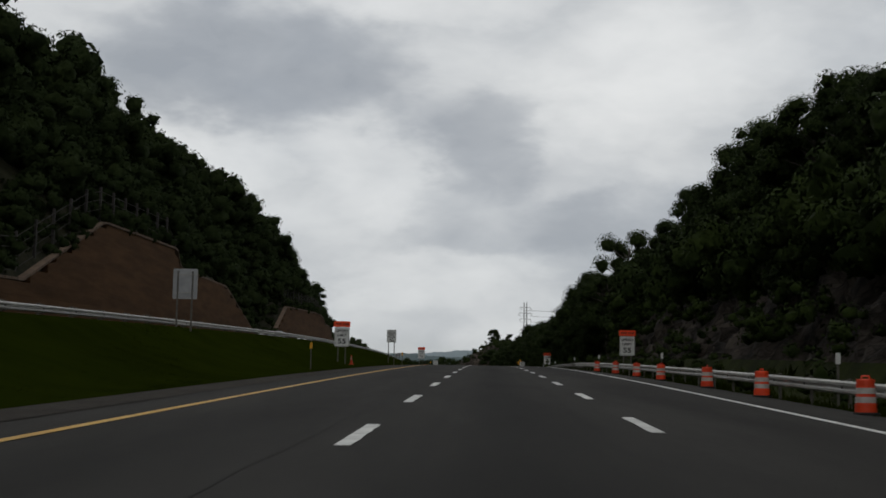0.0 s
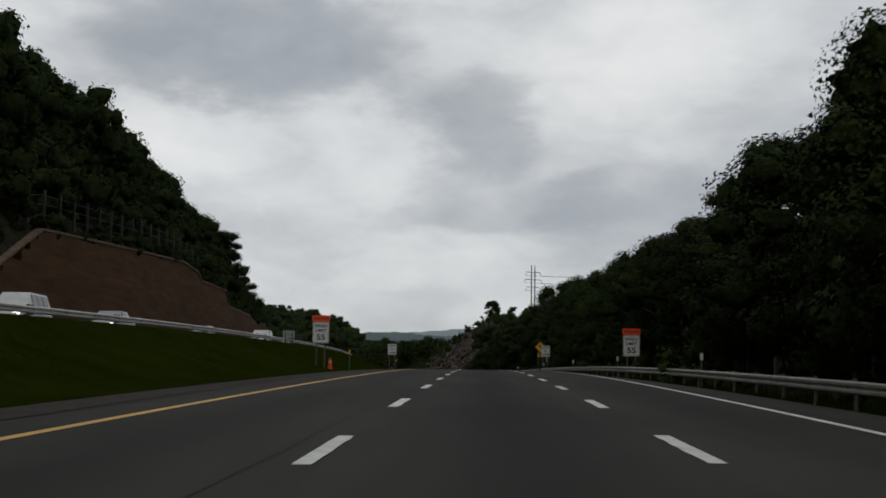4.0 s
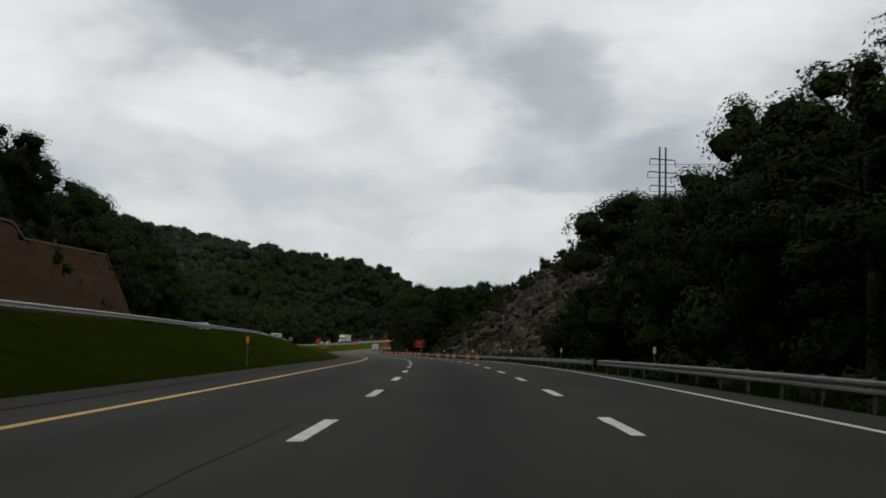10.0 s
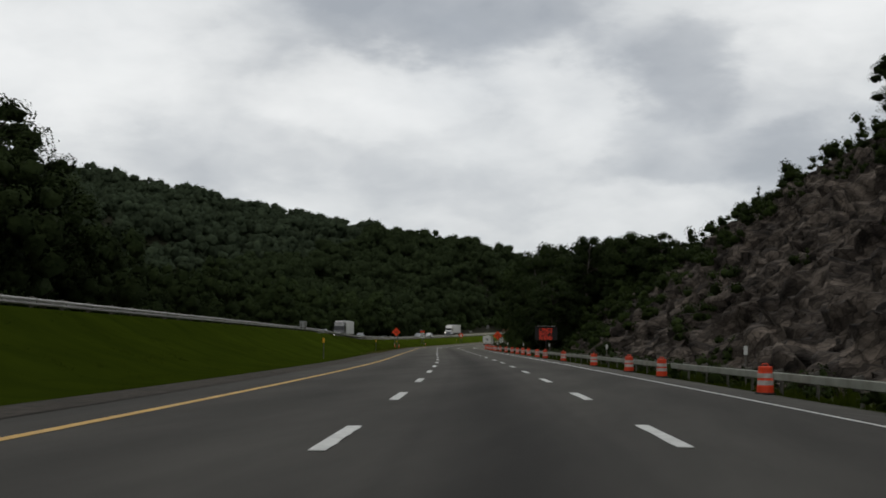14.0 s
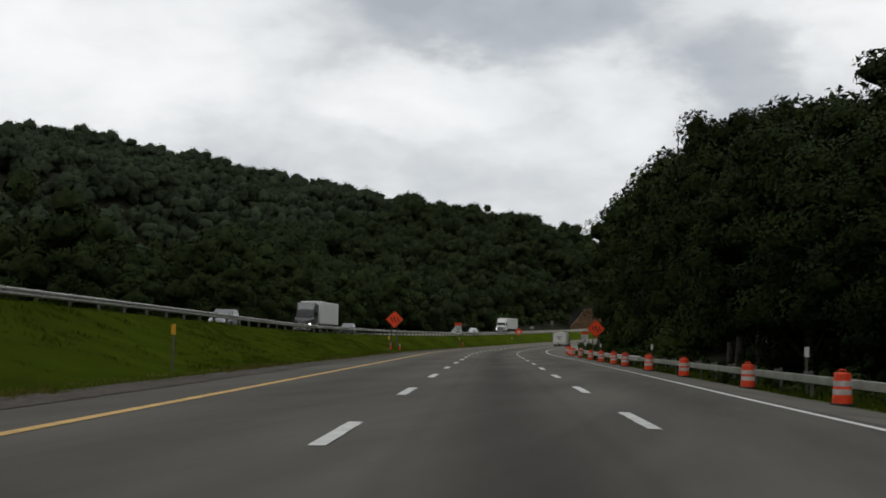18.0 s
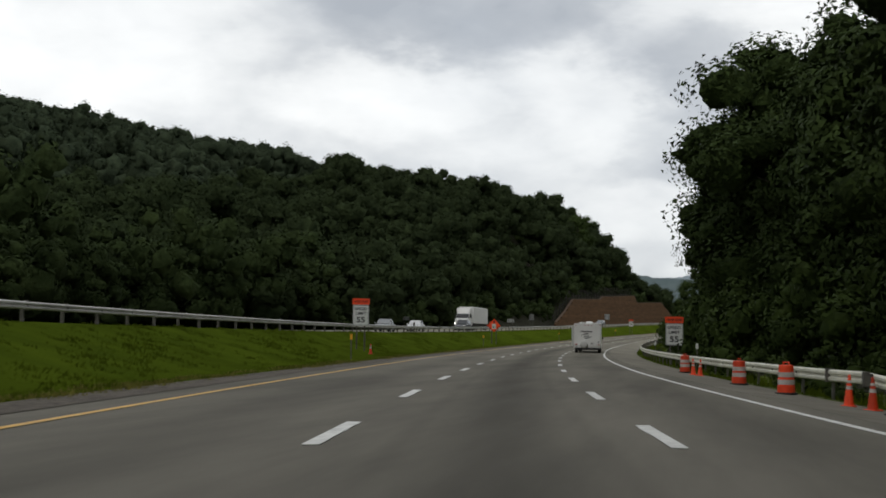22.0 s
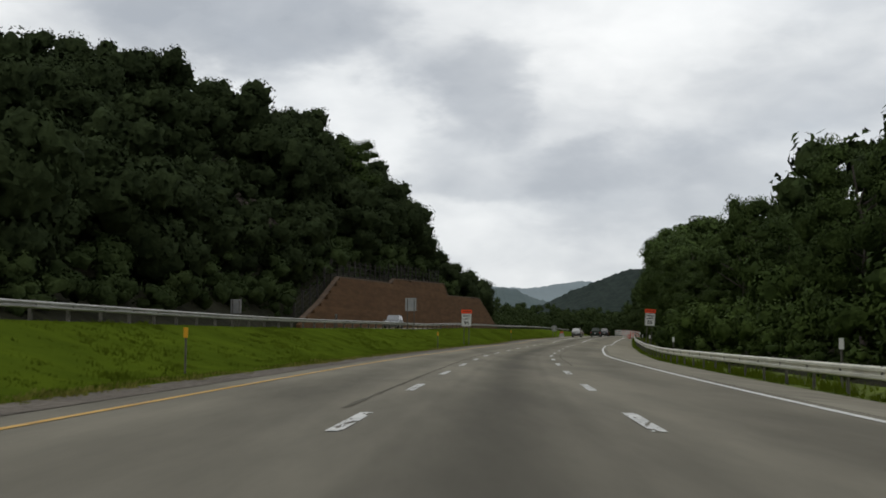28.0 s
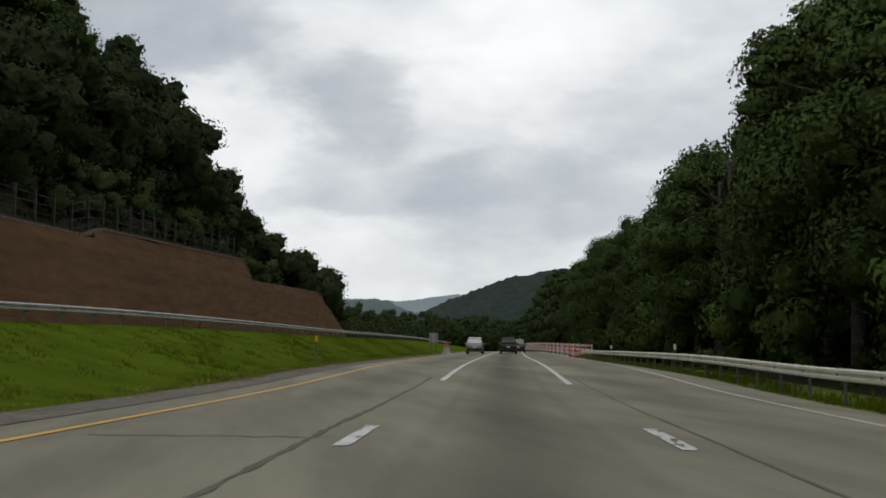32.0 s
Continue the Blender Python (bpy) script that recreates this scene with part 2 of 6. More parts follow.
M = dict(
    ground=material("forest_floor", (0.034, 0.034, 0.018), (0.016, 0.016, 0.009), 0.95, scale=0.8, bump=0.6, big_scale=0.05, spec=0.1),
    grass=material("mown_grass", (0.060, 0.086, 0.008), (0.047, 0.070, 0.007), 0.95, scale=0.4, detail=4, bump=0.15, bump_scale=9, big_scale=0.1, big_mix=0.32, spec=0.0, light_along=(0.24, 1.42)),
    blade=material("grass_blade", (0.063, 0.088, 0.008), (0.040, 0.058, 0.005), 0.95, scale=0.3, island_var=0.2, spec=0.0, light_along=(0.22, 1.42)),
    dry_blade=material("dry_grass_blade", (0.150, 0.135, 0.034), (0.090, 0.100, 0.018), 0.9, scale=0.5, island_var=0.3, spec=0.03, light_along=(0.3, 1.3)),
    gravel=material("shoulder_gravel", (0.075, 0.066, 0.054), (0.034, 0.030, 0.026), 0.95, scale=5, bump=0.3, bump_scale=30, big_scale=0.3, spec=0.1, light_along=(0.7, 3.0)),
    asphalt=material("worn_asphalt", (0.051, 0.0485, 0.0438), (0.035, 0.0334, 0.0303), 0.9, scale=0.6, bump=0.14, bump_scale=60, big_scale=0.06, big_mix=0.2, band=(1.0, 0.12, 1.0), spec=0.1, light_along=(0.82, 5.4), warm=(1.03, 1.0, 0.84), lanes=((0.0, 1.25, 0.42), (-3.55, 1.2, 0.2), (3.4, 1.2, 0.16), (-1.0, 0.22, 0.1), (1.0, 0.22, 0.1), (-7.0, 1.3, 0.15))),
    shoulder=material("shoulder_asphalt", (0.058, 0.055, 0.050), (0.042, 0.040, 0.036), 0.9, scale=0.8, bump=0.1, bump_scale=50, big_scale=0.08, spec=0.1, light_along=(0.82, 5.4), warm=(1.03, 1.0, 0.84)),
    crack=material("crack_sealer", (0.034, 0.0326, 0.030), (0.041, 0.0394, 0.036), 0.9, scale=1.2, spec=0.1, light_along=(0.85, 3.6), warm=(1.03, 1.0, 0.84)),
    seam=material("crumbling_seam", (0.040, 0.038, 0.0345), (0.028, 0.0267, 0.0245), 0.95, scale=5.0, detail=8, bump=0.4, bump_scale=20, spec=0.1, light_along=(0.8, 4.2), warm=(1.03, 1.0, 0.84)),
    white_line=material("white_road_paint", (0.70, 0.70, 0.665), (0.48, 0.48, 0.455), 0.6, scale=3.0, bump=0.1, object_var=0.12),
    yellow_line=material("yellow_road_paint", (0.66, 0.385, 0.05), (0.48, 0.27, 0.04), 0.6, scale=1.5),
    rail_dark=material("dull_weathered_steel", (0.24, 0.23, 0.20), (0.16, 0.15, 0.13), 0.55, 0.3, scale=1.2, big_scale=0.2, big_mix=0.2),
    rail_box=material("chalky_green_grey_steel", (0.30, 0.31, 0.26), (0.20, 0.21, 0.17), 0.7, 0.1, scale=1.2, big_scale=0.15, big_mix=0.25),
    rail_pale=material("pale_weathered_steel", (0.70, 0.69, 0.58), (0.56, 0.55, 0.46), 0.55, 0.0, scale=1.2, big_scale=0.2, big_mix=0.15),
    steel=material("galvanised_steel", (0.50, 0.49, 0.46), (0.36, 0.35, 0.325), 0.5, 0.3, scale=1.2, big_scale=0.2, big_mix=0.2),
    fence_steel=material("dark_rusted_steel", (0.05, 0.045, 0.04), (0.03, 0.027, 0.024), 0.85, 0.1, scale=3),
    verge=material("rough_verge_grass", (0.058, 0.078, 0.014), (0.03, 0.036, 0.012), 0.95, scale=0.7, bump=0.3, bump_scale=9, big_scale=0.07, big_mix=0.5, spec=0.05, light_along=(0.4, 3.2)),
    post=material("weathered_post", (0.16, 0.15, 0.13), (0.09, 0.085, 0.075), 0.85, 0.1, scale=3),
    wall=material("brown_block_wall", (0.168, 0.096, 0.050), (0.118, 0.068, 0.036), 0.95, scale=1.6, bump=0.4, bump_scale=7, object_var=0.07, big_scale=0.05, big_mix=0.2, spec=0.08, band=(0.12, 0.12, 1.0)),
    # the wall colour again, darkened for the dimmer light on the first two walls
    wall_shaded=material("dark_weathered_block_wall", (0.098, 0.053, 0.025), (0.066, 0.036, 0.0175), 0.95, scale=1.6, bump=0.4, bump_scale=7, object_var=0.08, big_scale=0.05, big_mix=0.25, spec=0.08, band=(0.12, 0.12, 1.0)),
    coping=material("wall_coping", (0.17, 0.12, 0.085), (0.11, 0.08, 0.06), 0.95, scale=1.5, spec=0.2),
    rock=material("cut_rock", (0.122, 0.101, 0.084), (0.014, 0.0118, 0.010), 0.92, scale=0.8, detail=10, bump=1.0, bump_scale=4.0, big_scale=0.12, big_mix=0.5, spec=0.12, cracks=0.9, slant=True),
    # cut rock darkened, with the trees' shade over the low cut put into it
    rock_shaded=material("dark_cut_rock", (0.066, 0.055, 0.045), (0.010, 0.0088, 0.0075), 0.92, scale=0.8, detail=10, bump=1.0, bump_scale=4.0, big_scale=0.12, big_mix=0.5, spec=0.12, cracks=0.7, slant=True),
    leaf=material("leaf_green", (0.050, 0.075, 0.021), (0.030, 0.047, 0.014), 0.8, scale=0.35, object_var=0.22, island_var=0.14, spec=0.06, light_along=(0.62, 1.65, 640)),
    leaf_far=material("far_leaf", (0.040, 0.057, 0.020), (0.025, 0.038, 0.014), 0.95, scale=0.4, island_var=0.08, spec=0.03, big_scale=0.09, big_mix=0.4, bump=0.6, bump_scale=2.2, bump_depth=0.3, light_along=(0.7, 1.4, 560)),
    # haze over the far hillside painted in: a paler, bluer leaf colour
    leaf_hazed=material("hillside_leaf", (0.053, 0.070, 0.040), (0.035, 0.049, 0.029), 0.95, scale=0.5, island_var=0.06, spec=0.02, big_scale=0.09, big_mix=0.35, bump=0.6, bump_scale=1.5, bump_depth=0.4),
    # near face of that hillside, darkened for the shade under its trees
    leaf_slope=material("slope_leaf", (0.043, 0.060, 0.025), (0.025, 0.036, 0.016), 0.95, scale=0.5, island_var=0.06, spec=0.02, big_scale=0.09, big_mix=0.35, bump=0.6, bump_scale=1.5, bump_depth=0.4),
    shrub=material("shrub_leaf", (0.056, 0.084, 0.020), (0.028, 0.045, 0.012), 0.8, scale=0.3, island_var=0.3, spec=0.05, light_along=(0.58, 1.4, 600)),
    # inner leaf masses slightly darker than the leaves: crown shade put into their colour
    core=material("crown_shade", (0.044, 0.065, 0.019), (0.022, 0.035, 0.011), 0.95, scale=2.6, spec=0.03, big_scale=0.15, big_mix=0.35, bump=1.0, bump_scale=3.4, bump_depth=0.3, object_var=0.2, light_along=(0.56, 1.45, 640)),
    bark=material("bark", (0.10, 0.085, 0.07), (0.05, 0.042, 0.036), 0.95, scale=4, bump=0.6, bump_scale=12),
    # distance haze is put into these ridge colours: bluer, then paler, with distance
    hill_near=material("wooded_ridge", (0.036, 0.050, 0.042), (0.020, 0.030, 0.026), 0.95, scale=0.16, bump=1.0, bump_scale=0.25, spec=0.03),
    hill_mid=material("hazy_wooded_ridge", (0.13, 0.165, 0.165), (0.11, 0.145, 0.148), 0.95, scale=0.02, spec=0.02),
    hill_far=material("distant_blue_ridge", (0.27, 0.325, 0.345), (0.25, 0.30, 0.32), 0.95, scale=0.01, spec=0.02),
    sign_white=material("white_reflective_sheet", (0.74, 0.75, 0.73), (0.66, 0.67, 0.65), 0.45, scale=1.5),
    sign_orange=material("orange_reflective_sheet", (1.0, 0.085, 0.012), (0.92, 0.07, 0.010), 0.45, scale=1.5),
    sign_yellow=material("yellow_reflective_sheet", (0.85, 0.42, 0.02), (0.75, 0.36, 0.02), 0.4, scale=1.5),
    sign_green=material("green_reflective_sheet", (0.01, 0.13, 0.07), None, 0.4),
    black=material("sign_black", (0.012, 0.012, 0.012), None, 0.6),
    sign_back=material("bare_aluminium", (0.42, 0.43, 0.44), (0.32, 0.33, 0.34), 0.5, 0.4, scale=2),
    drum=material("orange_plastic", (0.85, 0.070, 0.014), (0.66, 0.052, 0.012), 0.5, scale=3, object_var=0.2),
    band=material("reflective_white_band", (0.62, 0.60, 0.57), (0.42, 0.38, 0.35), 0.5, scale=5),
    rubber=material("black_rubber", (0.018, 0.018, 0.018), None, 0.85),
    van_white=material("white_gelcoat", (0.84, 0.84, 0.815), (0.77, 0.77, 0.745), 0.3, scale=0.8, big_scale=0.4, big_mix=0.06),
    glass=material("dark_tinted_glass", (0.012, 0.014, 0.016), None, 0.08, spec=0.8),
    chrome=material("bright_chrome", (0.65, 0.66, 0.67), None, 0.2, 0.9),
    red_lamp=material("red_lamp_lens", (0.42, 0.02, 0.015), None, 0.25),
    silver=material("silver_car_paint", (0.27, 0.28, 0.285), (0.23, 0.24, 0.245), 0.32, 0.5, scale=1),
    grey_paint=material("dark_grey_car_paint", (0.085, 0.09, 0.095), None, 0.25, 0.4),
    white_paint=material("white_car_paint", (0.68, 0.69, 0.69), None, 0.3),
    tan_paint=material("tan_car_paint", (0.28, 0.25, 0.20), None, 0.3, 0.4),
    green_paint=material("dark_green_car_paint", (0.03, 0.045, 0.035), None, 0.3, 0.3),
    headlamp=material("lit_headlamp", (1.0, 0.97, 0.9), None, 0.2, emit=3.0),
    led=material("red_led", (1.0, 0.07, 0.03), None, 0.4, emit=0.32),
    concrete=material("pale_concrete", (0.46, 0.44, 0.41), (0.33, 0.31, 0.29), 0.9, scale=2, bump=0.2),
    pale=material("pale_cover_vinyl", (0.60, 0.60, 0.57), (0.48, 0.48, 0.46), 0.5, scale=6, bump=0.08, bump_scale=12),
    graphic=material("dark_decal", (0.03, 0.026, 0.025), None, 0.4),
    pole_steel=material("weathered_steel", (0.16, 0.155, 0.15), (0.11, 0.105, 0.10), 0.7, 0.3, scale=1),
)


# ---- the road's line: middle of the centre lane ----
AXIS = [(-4.4, -130.0, -7.1), (-2.0, -64.0, -4.0), (0.35, -0.01, -1.0), (2.66, 63.14, 1.79), (4.88, 125.64, 4.15), (7.08, 187.78, 5.85), (8.74, 249.78, 6.91), (8.88, 311.99, 7.52), (5.97, 374.07, 7.62), (0.7, 435.96, 7.4),
        (-7.14, 498.53, 7.16), (-16.55, 561.96, 7.02), (-25.85, 624.25, 6.88), (-34.59, 685.6, 6.72), (-40.72, 748.91, 6.69), (-43.85, 813.1, 6.91), (-43.29, 877.05, 7.51), (-39.62, 940.18, 8.42), (-36.54, 971.13, 8.95), (-32.67, 1001.82, 9.57),
        (-28.4, 1033.0, 10.14), (-23.9, 1064.0, 10.96), (-14.6, 1127.0, 12.2), (-4.8, 1190.0, 13.5), (5.4, 1253.0, 14.6), (32.0, 1420.0, 16.8), (58.0, 1590.0, 17.8)]


def spline(points, per=16):
    p = np.array(points, float)
    p = np.vstack([2 * p[0] - p[1], p, 2 * p[-1] - p[-2]])
    u = np.linspace(0, 1, per, endpoint=False)[:, None]
    out = []
    for a, b, c, d in zip(p, p[1:], p[2:], p[3:]):
        out.append(0.5 * (2 * b + (c - a) * u + (2 * a - 5 * b + 4 * c - d) * u ** 2 + (3 * b - a - 3 * c + d) * u ** 3))
    return np.vstack(out + [p[-2:-1]])


LINE = spline(AXIS)
RUN = np.concatenate([[0], np.cumsum(np.linalg.norm(np.diff(LINE, axis=0), axis=1))])
RUN -= RUN[32]
LINE[:, 2] -= 0.04


def axis_at(s):
    s = np.asarray(s, float)
    return np.stack([np.interp(s, RUN, LINE[:, i]) for i in range(3)], -1)


def road_frame(s):
    a, b = axis_at(np.asarray(s, float) - 3), axis_at(np.asarray(s, float) + 3)
    d = b - a
    d[..., 2] = 0
    d /= np.linalg.norm(d, axis=-1, keepdims=True)
    return axis_at(s), d, np.stack([d[..., 1], -d[..., 0], 0 * d[..., 0]], -1)


def place(s, u, h=0.0):
    """World points for metres along, metres to the right of, and metres above the road's line."""
    p, _, r = road_frame(s)
    q = p + r * np.asarray(u, float)[..., None]
    q[..., 2] += h
    return q


def yaw_at(s):
    d = road_frame(s)[1]
    return math.degrees(math.atan2(-d[0], d[1]))


def stand(s, u, h=0.0, turn=0.0):
    """Pose of a thing beside the road whose own +y runs along the road."""
    x, y, z = place(s, u, h)
    return pose(x, y, z, 0, 0, yaw_at(s) + turn)


def ramp(x, *knots):
    k = np.array(knots, float)
    return np.interp(x, k[:, 0], k[:, 1])


def smooth(x, a, b):
    t = np.clip((np.asarray(x, float) - a) / (b - a), 0, 1)
    return t * t * (3 - 2 * t)


# ---- the lie of the land, relative to the road ----
def opposite_level(s):
    return ramp(s, (0, 1.7), (400, 1.75), (450, 1.9), (590, 1.9), (680, 1.4), (900, 1.5), (1100, 1.6))


WALLS = [[(-60, 4.5), (20, 5.0), (97, 5.7), (117, 12.0), (145, 12.1), (147, 10.1), (173, 9.8), (193, 5.2), (206, 1.6)],
         [(210, 1.6), (216, 5.5), (229, 10.3), (284, 12.2), (294, 11.8), (297, 10.8), (320, 11.1), (325, 9.0), (363, 9.5), (369, 8.8), (385, 9.4), (424, 10.8), (428, 9.7), (466, 11.0), (482, 6.0), (490, 1.6)],
         [(1046, 1.6), (1060, 5.0), (1072, 8.9), (1114, 9.5), (1118, 10.4), (1178, 11.6), (1184, 9.1), (1240, 9.9), (1262, 6.0), (1285, 1.6)]]
WALL_U = -34.0


def wall_top(s):
    s = np.asarray(s, float)
    out = np.full(s.shape, 1.6)
    for w in WALLS:
        k = np.array(w)
        out = np.where((s >= k[0, 0]) & (s <= k[-1, 0]), np.interp(s, k[:, 0], k[:, 1]), out)
    return out


def cliff_crest(s):
    return ramp(s, (405, 2), (430, 9), (470, 15), (490, 16.5), (510, 18), (535, 20), (552, 21), (568, 18.5), (588, 12.5), (608, 7), (625, 3), (645, 0.5))


def land(s, u):
    s, u = np.broadcast_arrays(np.asarray(s, float), np.asarray(u, float))
    zr = opposite_level(s)
    # the median and the other carriageway
    left = np.interp(-u, [0, 5.2, 7.4, 9.2, 11, 15.6, 17.2], [0, 0, -0.06, -0.1, 0.16, 0.93, 1.0])
    h = np.where(u < 0, np.where(left > 0.12, left * zr, left), 0)
    # first wooded hill behind the walls
    a = np.clip(WALL_U - 0.7 - u, 0, None)
    top = np.maximum(wall_top(s) - 0.25, zr)
    fade = 1 - smooth(s, 412, 500)
    crest = ramp(s, (0, 27.5), (250, 27.5), (350, 25.0), (420, 22.5))
    one = (np.where(a > 0, top - zr, 0) + np.minimum(a, 17) * (crest - top) / 17 + np.clip(a - 17, 0, None) * 0.3) * fade
    # second, longer hill
    rise = smooth(s, 900 + 0.9 * (u + 36), 1050 + 0.9 * (u + 36)) * (1 - smooth(s, 1165, 1285) * 0.85) * (1 - 0.29 * (1 - smooth(s, 960, 1090)) * smooth(u, -150, -110))
    two = (np.minimum(a, 22) * 1.0 + np.clip(a - 22, 0, None) * 0.21 + np.where(a > 0, top - zr, 0) * 0.9) * rise
    h = np.where(a > 0, zr + np.maximum(one, two), h)
    # right side: ditch, rock cuts and wooded banks
    b = np.clip(u - 10.0, 0, None)
    shoulder = np.interp(u, [0, 4.9, 8.2, 10.0], [0, 0, -0.3, -0.55])
    bank = 0.22 * np.minimum(b, 30)
    cut = 1 - smooth(s, 118, 150)
    rockcut = np.minimum(b * 1.5, 4.2 + 0.3 * b) * cut
    cliff = np.clip(np.minimum(0.88 * (u - 12.5), cliff_crest(s) + 0.04 * (u - 40)), 0, None)
    pre = np.minimum(b * 0.5, cliff_crest(s)) * smooth(s, 400, 440)
    bank = bank * np.where((s > 425) & (s < 650), 0.15, 1)
    far_right = np.maximum.reduce([bank, rockcut, np.where((s > 405) & (s < 645), cliff, 0)])
    return np.where(u > 0, shoulder + far_right, h)


# ---- building blocks ----
class Shape:
    """Collects vertices and faces of one mesh."""

    def __init__(self):
        self.v, self.f = [], []

    def add(self, verts, faces):
        k = len(self.v)
        self.v += [tuple(p) for p in verts]
        self.f += [tuple(i + k for i in f) for f in faces]
        return self

    def box(self, cx, cy, cz, sx, sy, sz, bevel=0.0, taper=1.0):
        x, y, z = sx / 2, sy / 2, sz / 2
        e = min(bevel, x * 0.9, y * 0.9, z * 0.9)
        ring = [(-x + e, -y), (x - e, -y), (x, -y + e), (x, y - e), (x - e, y), (-x + e, y), (-x, y - e), (-x, -y + e)] if e else [(-x, -y), (x, -y), (x, y), (-x, y)]
        n = len(ring)
        levels = [(-z, (x - e) / x), (-z + e, 1), (z - e, taper), (z, taper * (x - e) / x)] if e else [(-z, 1), (z, taper)]
        verts = [(cx + px * k, cy + py * k, cz + h) for h, k in levels for px, py in ring]
        faces = [tuple(range(n))[::-1], tuple(range(n * (len(levels) - 1), n * len(levels)))]
        faces += [(j * n + i, j * n + (i + 1) % n, (j + 1) * n + (i + 1) % n, (j + 1) * n + i) for j in range(len(levels) - 1) for i in range(n)]
        return self.add(verts, faces)

    def rod(self, a, b, r0, r1=None, n=8):
        a, b = Vector(a), Vector(b)
        r1 = r0 if r1 is None else r1
        q = (b - a).to_track_quat("Z", "Y")
        verts = [a + q @ Vector((r0 * math.cos(6.2832 * i / n), r0 * math.sin(6.2832 * i / n), 0)) for i in range(n)]
        verts += [b + q @ Vector((r1 * math.cos(6.2832 * i / n), r1 * math.sin(6.2832 * i / n), 0)) for i in range(n)]
        return self.add(verts, [tuple(range(n))[::-1], tuple(range(n, 2 * n))] + [(i, (i + 1) % n, n + (i + 1) % n, n + i) for i in range(n)])

    def lathe(self, profile, n=16, centre=(0, 0, 0)):
        cx, cy, cz = centre
        verts = [(cx + r * math.cos(6.2832 * i / n), cy + r * math.sin(6.2832 * i / n), cz + z) for r, z in profile for i in range(n)]
        k = len(profile)
        faces = [(j * n + i, j * n + (i + 1) % n, (j + 1) * n + (i + 1) % n, (j + 1) * n + i) for j in range(k - 1) for i in range(n)]
        return self.add(verts, faces + [tuple(range(n))[::-1], tuple(range((k - 1) * n, k * n))])

    def slab(self, outline, y0, y1):
        """A flat outline in x and z, from y0 to y1."""
        n = len(outline)
        verts = [(x, y0, z) for x, z in outline] + [(x, y1, z) for x, z in outline]
        return self.add(verts, [tuple(range(n)), tuple(range(n, 2 * n))[::-1]] + [(i, n + i, n + (i + 1) % n, (i + 1) % n) for i in range(n)])

    def loft(self, rings, closed=True, caps=True):
        n = len(rings[0])
        verts = [p for r in rings for p in r]
        m = n if closed else n - 1
        faces = [(j * n + i, j * n + (i + 1) % n, (j + 1) * n + (i + 1) % n, (j + 1) * n + i) for j in range(len(rings) - 1) for i in range(m)]
        if caps and closed:
            faces += [tuple(range(n))[::-1], tuple(range((len(rings) - 1) * n, len(rings) * n))]
        return self.add(verts, faces)

    def mesh(self, name, mat, smooth_faces=False):
        me = bpy.data.meshes.new(name)
        me.from_pydata([tuple(float(c) for c in p) for p in self.v], [], self.f)
        bm = bmesh.new()
        bm.from_mesh(me)
        bmesh.ops.recalc_face_normals(bm, faces=bm.faces)
        bm.to_mesh(me)
        bm.free()
        if smooth_faces:
            me.shade_smooth()
        me.materials.append(mat)
        return me


def part(name, shape, mat, parent, label="", smooth_faces=False):
    me = shape.mesh(name, mat, smooth_faces) if isinstance(shape, Shape) else shape
    ob = new(name, me)
    ob.parent = parent
    return tagged(ob, label) if label else ob


def thing(name, label, category, group="", m=None, kind=""):
    ob = new(name)
    ob.empty_display_size = 0.3
    tagged(ob, label, category, group, kind)
    if m is not None:
        ob.matrix_basis = m
    return ob


def array_mesh(name, verts, faces, mat, smooth_faces=False, normals=None):
    """A mesh from numpy arrays; all faces have the same number of corners."""
    me = bpy.data.meshes.new(name)
    verts, faces = np.asarray(verts, np.float32), np.asarray(faces, np.int32)
    k = faces.shape[1]
    me.vertices.add(len(verts))
    me.vertices.foreach_set("co", verts.ravel())
    me.loops.add(faces.size)
    me.loops.foreach_set("vertex_index", faces.ravel())
    me.polygons.add(len(faces))
    me.polygons.foreach_set("loop_start", np.arange(0, faces.size, k, dtype=np.int32))
    if smooth_faces:
        me.polygons.foreach_set("use_smooth", np.ones(len(faces), bool))
    me.update(calc_edges=True)
    if normals is not None:
        me.attributes.new("custom_normal", "FLOAT_VECTOR", "POINT").data.foreach_set("vector", np.asarray(normals, np.float32).ravel())
    me.materials.append(mat)
    return me


def strip(name, s0, s1, step, stations, mat, lift=0.0, kind="structure", label="", category="", heights=None):
    """A ribbon along the road between stations across it, laid on the land."""
    s = np.arange(s0, s1 + step * 0.5, step)
    u = np.array(stations, float)
    S, U = np.meshgrid(s, u, indexing="ij")
    H = (land(S, U) if heights is None else heights(S, U)) + lift
    p = place(S.ravel(), U.ravel(), H.ravel())
    n = len(u)
    i = np.arange((len(s) - 1) * n).reshape(len(s) - 1, n)[:, :-1].ravel()
    me = array_mesh(name, p, np.stack([i, i + 1, i + n + 1, i + n], 1), mat)
    me.attributes.new("across", "FLOAT", "POINT").data.foreach_set("value", U.ravel().astype(np.float32))
    return tagged(new(name, me), label, category, "", kind)


# ---- ground and roads ----
stations = np.concatenate([[-2500, -1500, -900, -600, -420], np.arange(-340, -60, 12), np.arange(-60, -36, 3), [-34.75, -34.65, -33.9, -33, -30, -25, -20, -17.2, -16.2, -15.4, -14, -12.5, -11, -10, -9.2, -8.2, -7.4, -5.2, 0, 4.9, 6.5, 8.2, 9, 10, 10.8, 11.6, 12.5],
                           np.arange(14, 46, 2.0), np.arange(50, 120, 12), [150, 220, 320, 600, 1200, 2500]])


